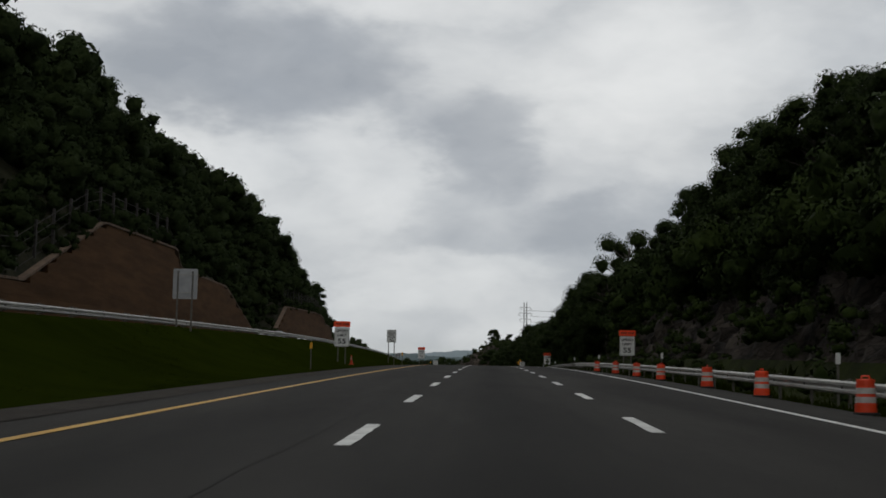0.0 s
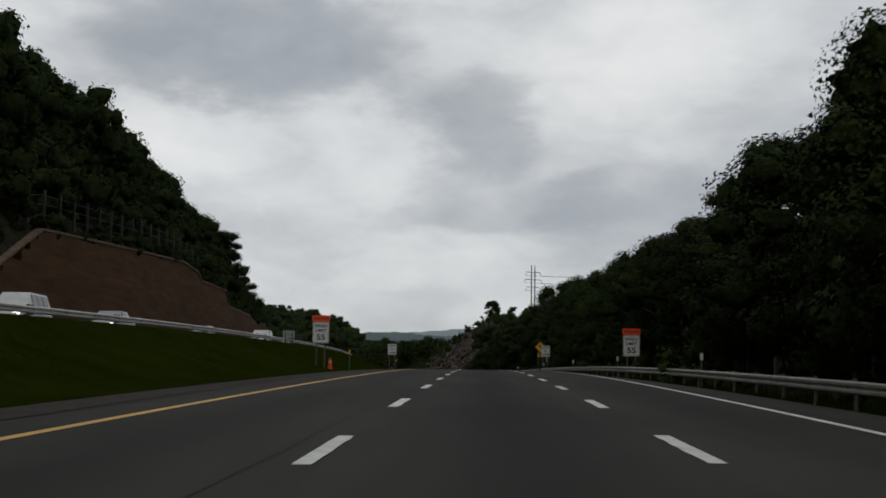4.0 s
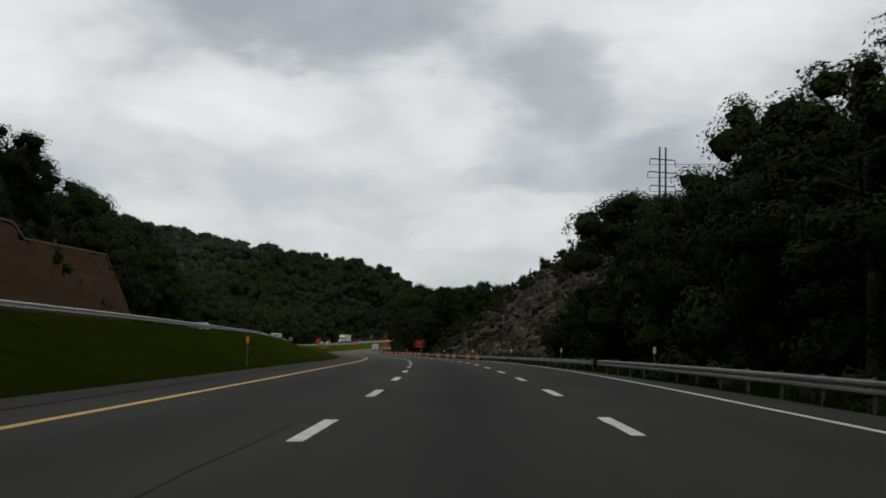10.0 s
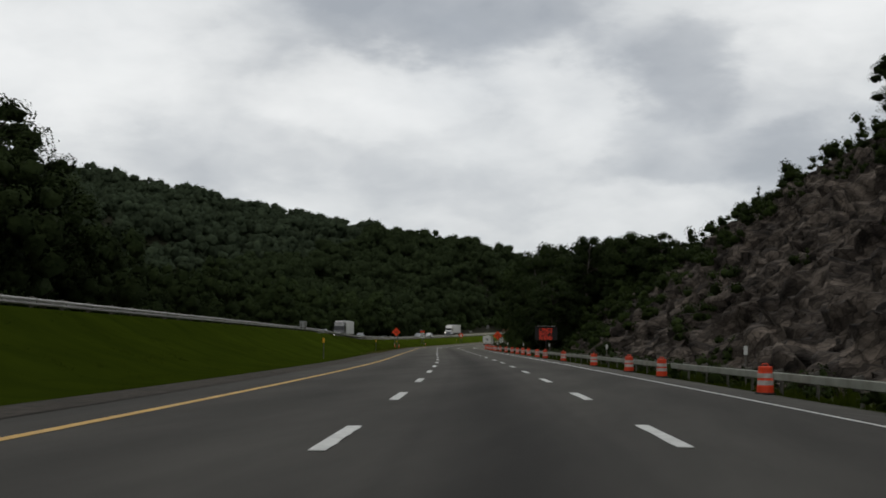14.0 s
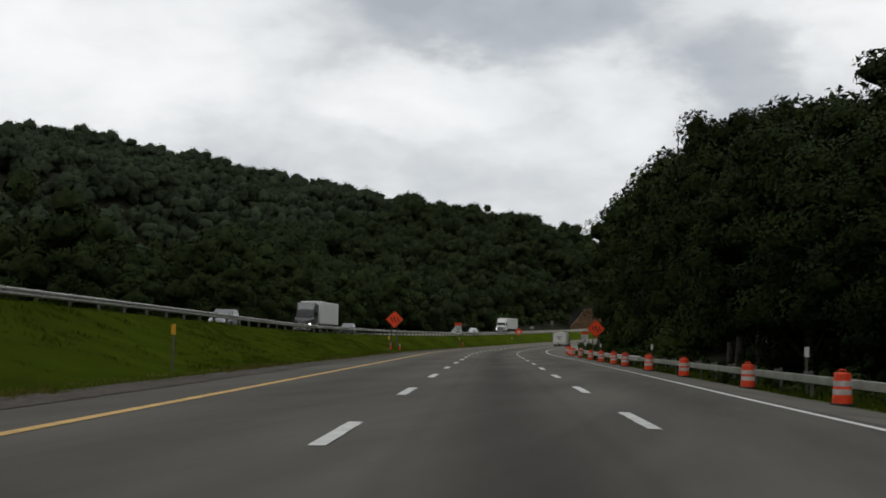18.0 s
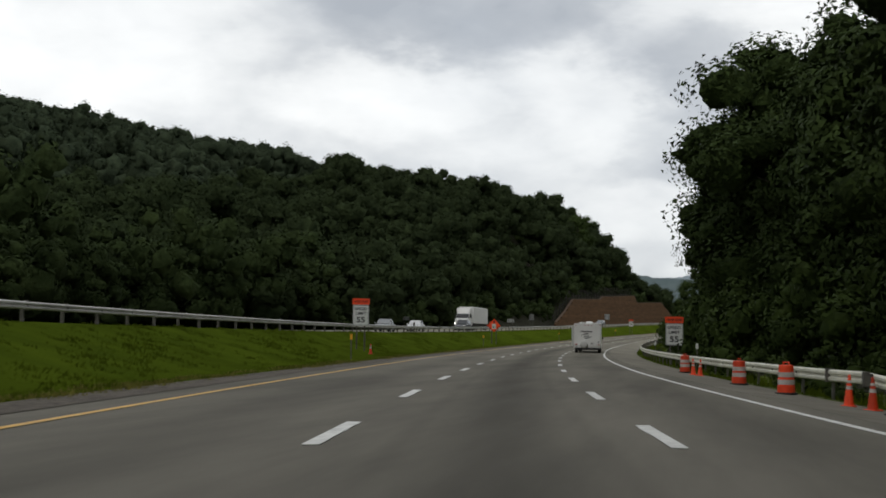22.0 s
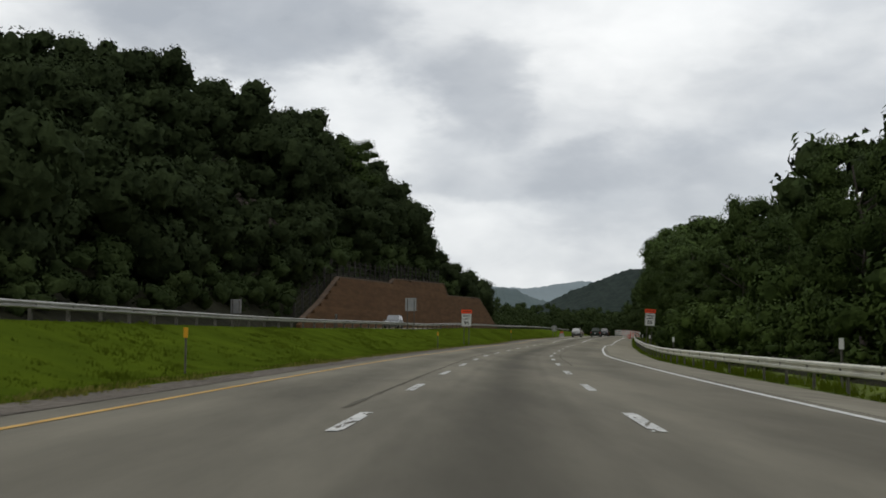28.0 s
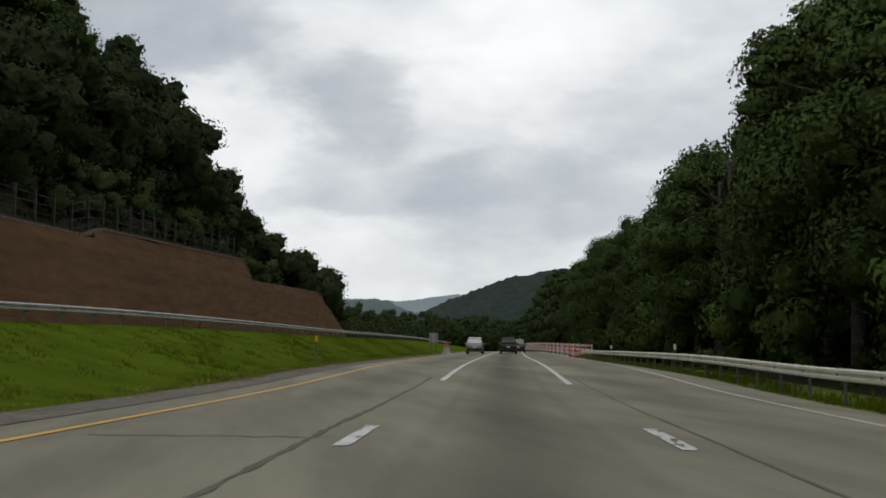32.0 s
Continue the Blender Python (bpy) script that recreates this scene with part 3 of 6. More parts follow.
def under_rock(s, u):
    """The soil, kept below the bare rock faces."""
    bare = np.maximum.reduce([smooth(s, 4, 14) * (1 - smooth(s, 140, 152)) * smooth(u, 10.4, 11.6) * (1 - smooth(u, 16.0, 18.5)),
                              smooth(s, 400, 412) * (1 - smooth(s, 630, 645)) * smooth(u, 12.0, 14) * (1 - smooth(u, 40, 46)),
                              smooth(s, 1051, 1058) * (1 - smooth(s, 1073, 1080)) * smooth(u, -54, -49) * (1 - smooth(u, -45, -41))])
    return land(s, u) - 2.6 * bare


strip("ground", -130, 1580, 4, stations, M["ground"], -0.03, heights=under_rock, label="dark leaf-littered forest ground beside the highway", category="ground")
def median_crest(s, u):
    """The mown slope, built up a little under the rail."""
    return land(s, u) + 0.34 * smooth(u, -13.4, -15.4) * (1 - smooth(s, 560, 680) * 0.75) * (1 - smooth(-u, 16.6, 17.2))


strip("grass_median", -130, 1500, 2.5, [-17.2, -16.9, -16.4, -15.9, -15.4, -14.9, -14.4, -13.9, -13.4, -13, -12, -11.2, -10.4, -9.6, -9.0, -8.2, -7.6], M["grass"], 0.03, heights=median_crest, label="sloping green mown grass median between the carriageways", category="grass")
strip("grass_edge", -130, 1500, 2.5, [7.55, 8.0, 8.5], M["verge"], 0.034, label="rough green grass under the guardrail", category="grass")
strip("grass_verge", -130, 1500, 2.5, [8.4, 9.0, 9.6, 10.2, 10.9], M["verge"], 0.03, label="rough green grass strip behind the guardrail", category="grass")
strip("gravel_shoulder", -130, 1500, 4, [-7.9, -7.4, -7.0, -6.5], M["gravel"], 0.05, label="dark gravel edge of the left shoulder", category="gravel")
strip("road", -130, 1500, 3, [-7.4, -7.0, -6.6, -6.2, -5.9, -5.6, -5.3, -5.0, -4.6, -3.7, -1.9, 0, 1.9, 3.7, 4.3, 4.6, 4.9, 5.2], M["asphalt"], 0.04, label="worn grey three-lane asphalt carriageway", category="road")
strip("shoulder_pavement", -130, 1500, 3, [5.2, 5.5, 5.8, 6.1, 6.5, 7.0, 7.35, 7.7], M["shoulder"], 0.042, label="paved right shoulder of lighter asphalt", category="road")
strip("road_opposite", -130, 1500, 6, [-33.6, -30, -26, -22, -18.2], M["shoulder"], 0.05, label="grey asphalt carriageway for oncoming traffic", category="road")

# ---- road markings ----
def ribbon(name, s0, s1, u, width, mat, step=3.0, lift=0.048, side=None):
    s = np.linspace(s0, s1, max(2, int((s1 - s0) / step) + 1))
    c = u(s) if callable(u) else np.full(s.shape, float(u))
    a, b = place(s, c - width / 2, land(s, c - width / 2) + lift), place(s, c + width / 2, land(s, c + width / 2) + lift)
    p = np.stack([a, b], 1).reshape(-1, 3)
    i = np.arange(len(s) - 1) * 2
    return new(name, array_mesh(name, p, np.stack([i, i + 1, i + 3, i + 2], 1), mat))


def right_edge(s):
    return ramp(s, (0, 4.8), (50, 4.68), (120, 4.55), (205, 4.68), (245, 4.98), (299, 5.03), (335, 4.78), (370, 4.88), (400, 4.8), (425, 4.84), (454, 4.95), (555, 4.74), (590, 4.76), (614, 4.95), (655, 4.98), (680, 4.68), (705, 4.5), (736, 4.4), (769, 4.55), (802, 4.8), (930, 4.78), (980, 4.86), (1010, 5.0), (1027, 5.45), (1048, 5.6), (1070, 5.8), (1150, 6.0), (1300, 3.0))


def left_edge(s):
    return ramp(s, (0, -5.2), (120, -5.2), (201, -4.97), (295, -5.04), (360, -5.12), (400, -5.02), (419, -5.13), (455, -5.04), (545, -4.95), (587, -4.85), (610, -4.87), (645, -5.03), (684, -5.22), (715, -5.5), (768, -5.76), (805, -5.5), (880, -5.38), (928, -5.62), (960, -5.43), (1000, -5.4), (1020, -5.32), (1100, -5.4), (1300, -6.0))


tagged(ribbon("yellow_edge_line", -130, 1400, left_edge, 0.17, M["yellow_line"]), "yellow painted line along the left road edge", "road marking", "", "structure")
tagged(ribbon("white_edge_line", -130, 1400, right_edge, 0.14, M["white_line"]), "white painted line along the right road edge", "road marking", "", "structure")
tagged(ribbon("opposite_edge_line", -130, 1400, -18.9, 0.15, M["yellow_line"]), "painted edge line of the oncoming carriageway", "road marking", "", "structure")
# the start of a dash at these marks, with so many dashes to the next mark
DASH_MARKS = [(-20.0, 3), (13.6, 3), (46.8, 5), (103.7, 9), (203.6, 5), (258.6, 3), (291.7, 3), (325.4, 3), (359.0, 5), (414.5, 10), (529.6, 1), (541.1, 6), (611.2, 5), (667.7, 6), (735.3, 5), (793.6, 9), (895.1, 3), (928.9, 2), (951.9, 3), (985.1, 1), (997.2, 1), (1008.5, 1), (1019.6, 1), (1032.0, 0)]
starts = [a + (b - a) * k / n for (a, n), (b, _) in zip(DASH_MARKS, DASH_MARKS[1:]) for k in range(n)]
starts = [starts[0] - 11.3 * k for k in range(8, 0, -1)] + starts


def dash_mesh(length, worn):
    """A painted bar with a ragged, worn outline."""
    rng = random.Random(int(worn * 100))
    n = 9
    sh = Shape()
    rows = []
    for i in range(n):
        y = length * i / (n - 1)
        j = worn * 0.03
        rows.append([(-0.085 + rng.uniform(-j, j), y, 0), (0.085 + rng.uniform(-j, j), y, 0), (0.085, y, 0.006), (-0.085, y, 0.006)])
    return sh.loft(rows).mesh("lane_dash", M["white_line"])


def chipped_dash_mesh(length, seed):
    """A painted bar that has flaked off in ragged patches."""
    nx, ny, verts, faces = 7, 74, [], []
    for j in range(ny + 1):
        for i in range(nx + 1):
            edge = 0.012 if i in (0, nx) else 0.006
            shift = noise.noise_vector(Vector((i * 1.7, j * 1.3, seed))) * edge
            verts.append((-0.09 + 0.18 * i / nx + shift.x, length * j / ny + shift.y * 2, 0.005))
    for j in range(ny):
        for i in range(nx):
            q = Vector((i * 0.22, j * 0.085, seed * 3.1))
            if noise.noise(q) * 0.8 + noise.noise(q * 2.7) * 0.5 < 0.26:
                k = j * (nx + 1) + i
                faces.append((k, k + 1, k + nx + 2, k + nx + 1))
    return array_mesh("lane_dash", verts, faces, M["white_line"])


chipped_kinds = [chipped_dash_mesh(3.7, k) for k in (1, 5, 8)]
dash_kinds = [dash_mesh(3.7, 0.3), dash_mesh(3.6, 0.7), dash_mesh(3.75, 0.5)]
for u in (-1.8, 1.75):
    for i, s in enumerate(starts):
        off = 0.0 if u < 0 else float(ramp(s, (0, 3.0), (50, 3.4), (80, 1.35), (115, 0.8), (204, 0.8), (238, 2.2), (272, 3.0), (292, 1.9), (327, 1.65), (394, 1.75), (416, 1.3), (450, 1.0), (520, 1.3), (534, 4.2), (578, 3.7), (612, 2.4), (640, 2.0), (660, 1.3), (661, 0.6), (760, 0.2), (880, 0.0), (905, 0.5), (928, 1.3), (955, 0.4), (1000, 0.4), (1020, 0.0)))
        d = new("lane_dash", (chipped_kinds if s > 868 else dash_kinds)[(i * 7 + int(u > 0)) % 3])
        pt, fr = place(s + off, u), road_frame(s + off)
        ahead = place(s + off + 3.2, u)
        d.matrix_basis = Matrix.Translation((*pt[:2], pt[2] + 0.046)) @ Euler((math.atan2(ahead[2] - pt[2], 3.2), 0, math.atan2(-(ahead[0] - pt[0]), ahead[1] - pt[1]))).to_matrix().to_4x4()
        tagged(d, "white painted lane dash on grey asphalt", "road marking", "lane dashes", "structure")
for u in (-1.8, 1.8):
    tagged(ribbon("solid_lane_line", 1045.0 if u < 0 else 1043.0, 1330, u, 0.17, M["white_line"]), "solid white lane line in the work zone", "road marking", "", "structure")
# sealed cracks and seams
rng = random.Random(5)
for s0, s1, u in ((2, 60, -2.25), (60, 190, -2.2), (180, 330, -2.15)):
    wob = rng.uniform(0, 6)
    tagged(ribbon("sealed_crack", s0, s1, lambda s, u=u, w=wob: u + 0.05 * np.sin(s * 0.06 + w) + 0.02 * np.sin(s * 0.9 + w * 2) + 0.012 * np.sin(s * 2.3 + w), 0.035, M["crack"], 1.5, 0.0455), "dark sealed crack along the asphalt", "road seam", "", "structure")
for s0, s1, u, width in ((900, 1048, -2.26, 0.085), (930, 1048, 2.2, 0.05)):
    ss = np.arange(s0, s1, 0.3)
    rag = [np.array([width * (0.5 + 0.55 * noise.noise(Vector((v * 0.9, k * 9.0, u))) + 0.4 * noise.noise(Vector((v * 3.1, k * 5.0, u)))) for v in ss]) for k in (1, 2)]
    mid = u + np.array([0.04 * noise.noise(Vector((v * 0.15, 3.0, u))) for v in ss])
    p = np.stack([place(ss, mid - np.clip(rag[0], 0.01, 1), land(ss, mid) + 0.0447), place(ss, mid + np.clip(rag[1], 0.01, 1), land(ss, mid) + 0.0447)], 1).reshape(-1, 3)
    i = np.arange(len(ss) - 1) * 2
    tagged(new("worn_seam", array_mesh("worn_seam", p, np.stack([i, i + 1, i + 3, i + 2], 1), M["seam"])), "ragged dark worn seam beside the lane line", "road seam", "", "structure")
for s0, u0, u1 in ((337, -1.0, 3.6), (444, -3.5, 4.6), (684, -1.5, 4.0), (741, 2.1, 4.8), (913, -5.0, 4.7), (1021, -4.8, -2.0)):
    n = 14
    us = np.linspace(u0, u1, n)
    ss = s0 + np.array([rng.uniform(-0.12, 0.12) for _ in us]) + 0.05 * us
    p = np.concatenate([place(ss, us, land(ss, us) + 0.0465), place(ss + 0.07, us, land(ss, us) + 0.0465)])
    i = np.arange(n - 1)
    tagged(new("sealed_crack", array_mesh("sealed_crack", p, np.stack([i, i + 1, i + n + 1, i + n], 1), M["crack"])), "dark sealed crack across the asphalt", "road seam", "", "structure")


# ---- guardrails ----
BEAM = [(0.0, 0.155), (0.03, 0.15), (0.08, 0.115), (0.08, 0.055), (0.02, 0.02), (0.02, -0.02), (0.08, -0.055), (0.08, -0.115), (0.03, -0.15), (0.0, -0.155), (-0.012, -0.15), (0.012, -0.11), (0.065, -0.11), (0.065, -0.06), (0.0, -0.03), (0.0, 0.03), (0.065, 0.06), (0.065, 0.11), (0.012, 0.11), (-0.012, 0.15)]
MEDIAN_BEAM = [(a, b * 0.85) for a, b in BEAM]
BOX_BEAM = [(0.0, 0.09), (0.012, 0.102), (0.14, 0.102), (0.152, 0.09), (0.152, -0.09), (0.14, -0.102), (0.012, -0.102), (0.0, -0.09)]
post_mesh = Shape().box(0, 0, -0.05, 0.12, 0.15, 1.5, 0.01).mesh("post", M["post"])
thin_post_mesh = Shape().box(0, 0, -0.05, 0.07, 0.11, 1.5, 0.008).mesh("post", M["post"])
block_mesh = Shape().box(0, 0, 0, 0.16, 0.14, 0.34, 0.01).mesh("spacer_block", M["post"])


def guardrail(s0, s1, u, face, spacing, label, flare=0.0, metal="steel", beam=BEAM):
    """A beam on posts; face is +1 or -1, the side towards the traffic."""
    lift = (lambda v: float(ramp(v, (960, 0.07), (1000, 0.13), (1030, 0.22)))) if metal == "rail_pale" else (lambda v: float(ramp(v, (560, 0.0), (700, 0.07))) if u < 0 else 0.0)
    rail = thing("guardrail", label, "guardrail", "guardrails", kind="structure")
    s = np.arange(s0, s1 + 0.1, 2.0)
    ends = flare * np.clip(1 - (s - s0) / 8.0, 0, 1) ** 2
    rings = []
    for k, sv in enumerate(s):
        uu = u + face * 0.16 - face * ends[k]
        z = float(land(sv, u)) + 0.58 + lift(sv) - 0.12 * (ends[k] > 0.3)
        _, _, r = road_frame(sv)
        c = place(sv, uu, z)
        rings.append([tuple(c + r * face * a + np.array([0, 0, b])) for a, b in beam])
    part("rail_beam", Shape().loft(rings), M[metal], rail, "ribbed galvanised steel beam" if beam is not BOX_BEAM else "square weathered steel beam")
    for sv in np.arange(s0 + 1, s1 - 0.5, spacing):
        z = float(land(sv, u))
        for me, du, dz in ((thin_post_mesh if u > 0 else post_mesh, 0.0, 0.08), (block_mesh, face * 0.12, 0.58 + lift(sv))):
            o = new(me.name, me)
            o.parent = rail
            o.matrix_basis = stand(sv, u + du, z + dz)


guardrail(-60, 420, -16.4, 1, 3.8, "galvanised steel guardrail on posts along the grass median", beam=MEDIAN_BEAM)
guardrail(420, 860, -16.4, 1, 3.8, "galvanised steel guardrail on posts along the grass median", beam=MEDIAN_BEAM)
guardrail(860, 1340, -16.4, 1, 3.8, "galvanised steel guardrail on posts along the grass median", beam=MEDIAN_BEAM)
guardrail(-60, 128, 8.2, -1, 3.8, "galvanised steel guardrail on the right verge")
guardrail(130, 385, 8.35, -1, 3.8, "weathered steel guardrail with timber posts on the verge", 0.7, "rail_dark")
guardrail(386, 640, 8.3, -1, 3.8, "weathered square-beam steel guardrail on the verge", 0.0, "rail_box", BOX_BEAM)
guardrail(640, 696, 8.3, -1, 3.8, "pale weathered steel guardrail on the verge", 0.0, "steel")
guardrail(719, 1155, 8.3, -1, 3.8, "pale weathered steel guardrail on the right verge", 0.5, "rail_pale")


# ---- brown retaining walls ----
def retaining_wall(knots, blocks):
    k = np.array(knots, float)
    wall = thing("retaining_wall", "stepped brown block retaining wall below a wooded hill", "wall", "retaining walls", kind="structure")
    course = 1.0
    n = int(k[:, 1].max() / course) + 1
    for c in range(n):
        z0, z1 = 0.6 + c * course, 0.6 + (c + 1) * course - 0.01
        s = np.arange(k[0, 0], k[-1, 0] + 0.1, 2.0)
        t = np.interp(s, k[:, 0], k[:, 1])
        runs, open_run = [], None
        for sv, tv in zip(s, t):
            if tv > z0 + 0.15:
                open_run = (open_run or []) + [(sv, min(tv, z1))]
            elif open_run:
                runs.append(open_run)
                open_run = None
        if open_run:
            runs.append(open_run)
        for r in runs:
            if len(r) < 2:
                continue
            u0 = WALL_U - 0.04 * c
            rings = []
            for sv, tv in r:
                rings.append([tuple(place(sv, a, b)) for a, b in ((u0, z0), (u0, tv), (u0 - 0.6, tv), (u0 - 0.6, z0))])
            part("block_course", Shape().loft(rings), blocks, wall)
    s = np.arange(k[0, 0] + 1, k[-1, 0] - 0.5, 1.3)
    for a, b in zip(s, s[1:]):
        za, zb = np.interp([a, b], k[:, 0], k[:, 1])
        if min(za, zb) < 2.2:
            continue
        e = 0.1
        z = max(za, zb)
        rings = [[tuple(place(sv, uu, zz + 0.02)) for uu, zz in ((WALL_U - 0.3, h), (WALL_U - 0.3, h + 0.2), (WALL_U - 0.95, h + 0.2), (WALL_U - 0.95, h))] for sv, h in ((a, za), (b - e, zb))]
        part("coping_stone", Shape().loft(rings), M["coping"], wall)


for w, blocks in zip(WALLS, ("wall_shaded", "wall_shaded", "wall")):
    retaining_wall(w, M[blocks])


def rockfall_fence(s0, s1, gap, height):
    fence = thing("rockfall_fence", "dark rockfall fence of tall posts above the wall", "fence", "rockfall fences")
    pole = Shape().box(0, 0, height / 2, 0.22, 0.22, height + 0.6, 0.03).mesh("fence_post", M["fence_steel"])
    wires = Shape()
    last = None
    for s in np.arange(s0, s1, gap):
        z = float(wall_top(s)) - 0.2
        o = new("fence_post", pole)
        o.parent = fence
        o.matrix_basis = stand(s, WALL_U - 1.4, z)
        here = [place(s, WALL_U - 1.4, z + height * f) for f in (0.25, 0.5, 0.75, 0.97)]
        if last:
            for a, b in zip(last, here):
                wires.rod(a, b, 0.025, n=4)
        last = here
    part("cable", wires, M["fence_steel"], fence, "horizontal steel cables")


rockfall_fence(60, 150, 4.2, 3.4)
rockfall_fence(228, 300, 4.2, 3.4)
rockfall_fence(1050, 1180, 4.2, 2.9)


# ---- rock faces ----
def rock_face(name, s0, s1, stations, step, amount, label, seed, side=1, mat="rock"):
    """A blasted face of tilted, stepped blocks."""
    s = np.arange(s0, s1, step)
    u = np.array(stations)
    S, U = np.meshgrid(s, u, indexing="ij")
    P = place(S.ravel(), U.ravel(), land(S, U).ravel())
    fr = road_frame(S.ravel())[2]
    off = Vector((seed, seed * 0.7, 0))
    out = []
    for p, r in zip(P, fr):
        q = Vector(p)
        warp = q + 0.7 * noise.noise_vector(q * 0.5)
        tilt = Vector((warp.x * 0.5, (warp.y + warp.z) * 0.6, (warp.z - warp.y) * 0.28)) + off
        a = noise.noise(tilt * 0.16) * 1.5
        b = noise.cell(tilt * 0.55) - 0.5
        c = noise.cell(tilt * 1.35 + off) - 0.5
        d = noise.cell(tilt * 2.9 - off) - 0.5
        k = amount * (a * 0.6 + b * 0.7 + c * 0.5 + d * 0.32)
        out.append(p - side * r * k * 0.8 + np.array([0, 0, k * 0.45]))
    out = np.array(out)
    n = len(u)
    i = np.arange((len(s) - 1) * n).reshape(len(s) - 1, n)[:, :-1].ravel()
    f = np.stack([i, i + 1, i + n + 1, i + n], 1)
    return tagged(new(name, array_mesh(name, out, f, M[mat])), label, "rock", "", "structure")


rock_face("rock_cut", 8, 148, np.arange(10.6, 18.0, 0.25), 0.35, 0.8, "low fractured dark grey-brown rock cut beside the road", 3.0, mat="rock_shaded")
rock_face("rock_cliff", 404, 640, np.arange(12.4, 43, 0.36), 0.4, 1.3, "tall blasted pinkish-grey rock cliff beside the highway", 9.0)
rock_face("rock_outcrop", 1056, 1075, np.arange(-51, -43.5, 0.4), 0.45, 0.8, "bare brown rock outcrop on the wooded hillside", 5.0, -1)


# ---- trees ----
def leaf_cloud(centres, radii, per, size, rng):
    """Small leaf faces scattered over clumps: arrays of corner points."""
    quads, ways = [], []
    heart = centres.mean(0)
    reach = np.abs(centres - heart).max(0) + radii.mean()
    for c, r in zip(centres, radii):
        k = max(6, int(per * (r / radii.mean()) ** 2))
        d = rng.normal(size=(k, 3))
        d /= np.linalg.norm(d, axis=1, keepdims=True)
        d[:, 2] = np.where(d[:, 2] < -0.5, -d[:, 2], d[:, 2])
        o = c + d * r * (0.6 + 0.5 * rng.random((k, 1)) ** 0.8) * np.array([1, 1, 0.88])
        t = rng.normal(size=(k, 3))
        t -= 0.8 * d * (t * d).sum(1, keepdims=True)
        t /= np.linalg.norm(t, axis=1, keepdims=True)
        b = np.cross(d + 0.6 * rng.normal(size=(k, 3)), t)
        b /= np.linalg.norm(b, axis=1, keepdims=True)
        w = size * (0.6 + 0.8 * rng.random((k, 1)))
        quads.append(np.stack([o - t * w, o - b * w * 0.45, o + t * w, o + b * w * 0.45], 1))
        away = (o - heart) / reach
        lit = 0.75 * d + 0.6 * away + 0.1 * rng.normal(size=(k, 3)) + np.array([0, 0, 0.2])
        ways.append(lit / np.linalg.norm(lit, axis=1, keepdims=True))
    return np.concatenate(quads), np.concatenate(ways)


def crown_arrays(height, spread, base, clumps, per, size, seed, lean=0.0, dome=1.0):
    rng = np.random.default_rng(seed)
    z = (0.86 if dome == 1.0 else 0.76) * rng.random(clumps) ** 0.9
    zz = base + (height - base) * z
    profile = np.sin(np.pi * np.clip(0.12 + 0.86 * z, 0, 1)) ** 0.7
    ang = rng.random(clumps) * 2 * np.pi
    rad = spread * profile * (0.35 + 0.65 * rng.random(clumps) ** 0.6) / dome
    c = np.stack([np.cos(ang) * rad + lean * z, np.sin(ang) * rad, zz], 1)
    r = spread * (0.26 + 0.22 * rng.random(clumps)) * (1.1 - 0.36 * z) * dome
    return c, r, leaf_cloud(c, r, per, size, rng)


def facing(v, way):
    """Turns faces over whose front is on the inner side; returns corners, faces and soft normals."""
    g = np.cross(v[:, 1] - v[:, 0], v[:, 2] - v[:, 0])
    v = np.where(((g * way).sum(1) < 0)[:, None, None], v[:, ::-1], v)
    k = v.shape[1]
    return v.reshape(-1, 3), np.arange(len(v) * k).reshape(-1, k), np.repeat(way, k, 0)


def quads_to_triangles(q, way):
    v = q[:, (0, 1, 2)].copy()
    v[:, 1] = (q[:, 1] * 1.6 - q[:, 3] * 0.6)
    return facing(v, way)


def lump_balls(sub):
    """Crumpled leaf masses of unit size, in six shapes: corners, soft normals and faces."""
    bm = bmesh.new()
    bmesh.ops.create_icosphere(bm, subdivisions=sub, radius=1)
    v, f = np.array([p.co[:] for p in bm.verts]), np.array([[p.index for p in q.verts] for q in bm.faces])
    bm.free()
    rng = np.random.default_rng(sub)
    out = []
    for k in range(6):
        swell = np.array([0.85 + 0.5 * noise.noise(Vector(p) * 1.5 + Vector((k * 7.0, 0, 0))) for p in v])[:, None]
        out.append((v * swell * rng.uniform(0.74, 1.2, (len(v), 1)) + rng.normal(size=v.shape) * 0.07, v + rng.normal(size=v.shape) * 0.42))
    return out, f


BALLS = {k: lump_balls(k) for k in (1, 2, 3)}


def core_arrays(c, r, seed=7, size=0.64, sub=2):
    """The leafy heart of each clump: corners, faces and soft normals."""
    rng = np.random.default_rng(seed)
    shapes, f = BALLS[sub]
    heart = c.mean(0)
    reach = np.abs(c - heart).max(0) + r.mean()
    V, F, W = [], [], []
    for k, (o, q) in enumerate(zip(c, r)):
        a = rng.random() * 6.2832
        turn = np.array([[math.cos(a), math.sin(a), 0], [-math.sin(a), math.cos(a), 0], [0, 0, 1]])
        v, n = shapes[k % 6][0] @ turn, shapes[k % 6][1] @ turn
        lit = 0.75 * n + 0.5 * (o + v * q - heart) / reach + np.array([0, 0, 0.15])
        V.append(o + v * q * size * np.array([1, 1, 0.85]))
        F.append(f + k * len(v))
        W.append(lit / np.linalg.norm(lit, axis=1, keepdims=True))
    return np.concatenate(V), np.concatenate(F), np.concatenate(W)


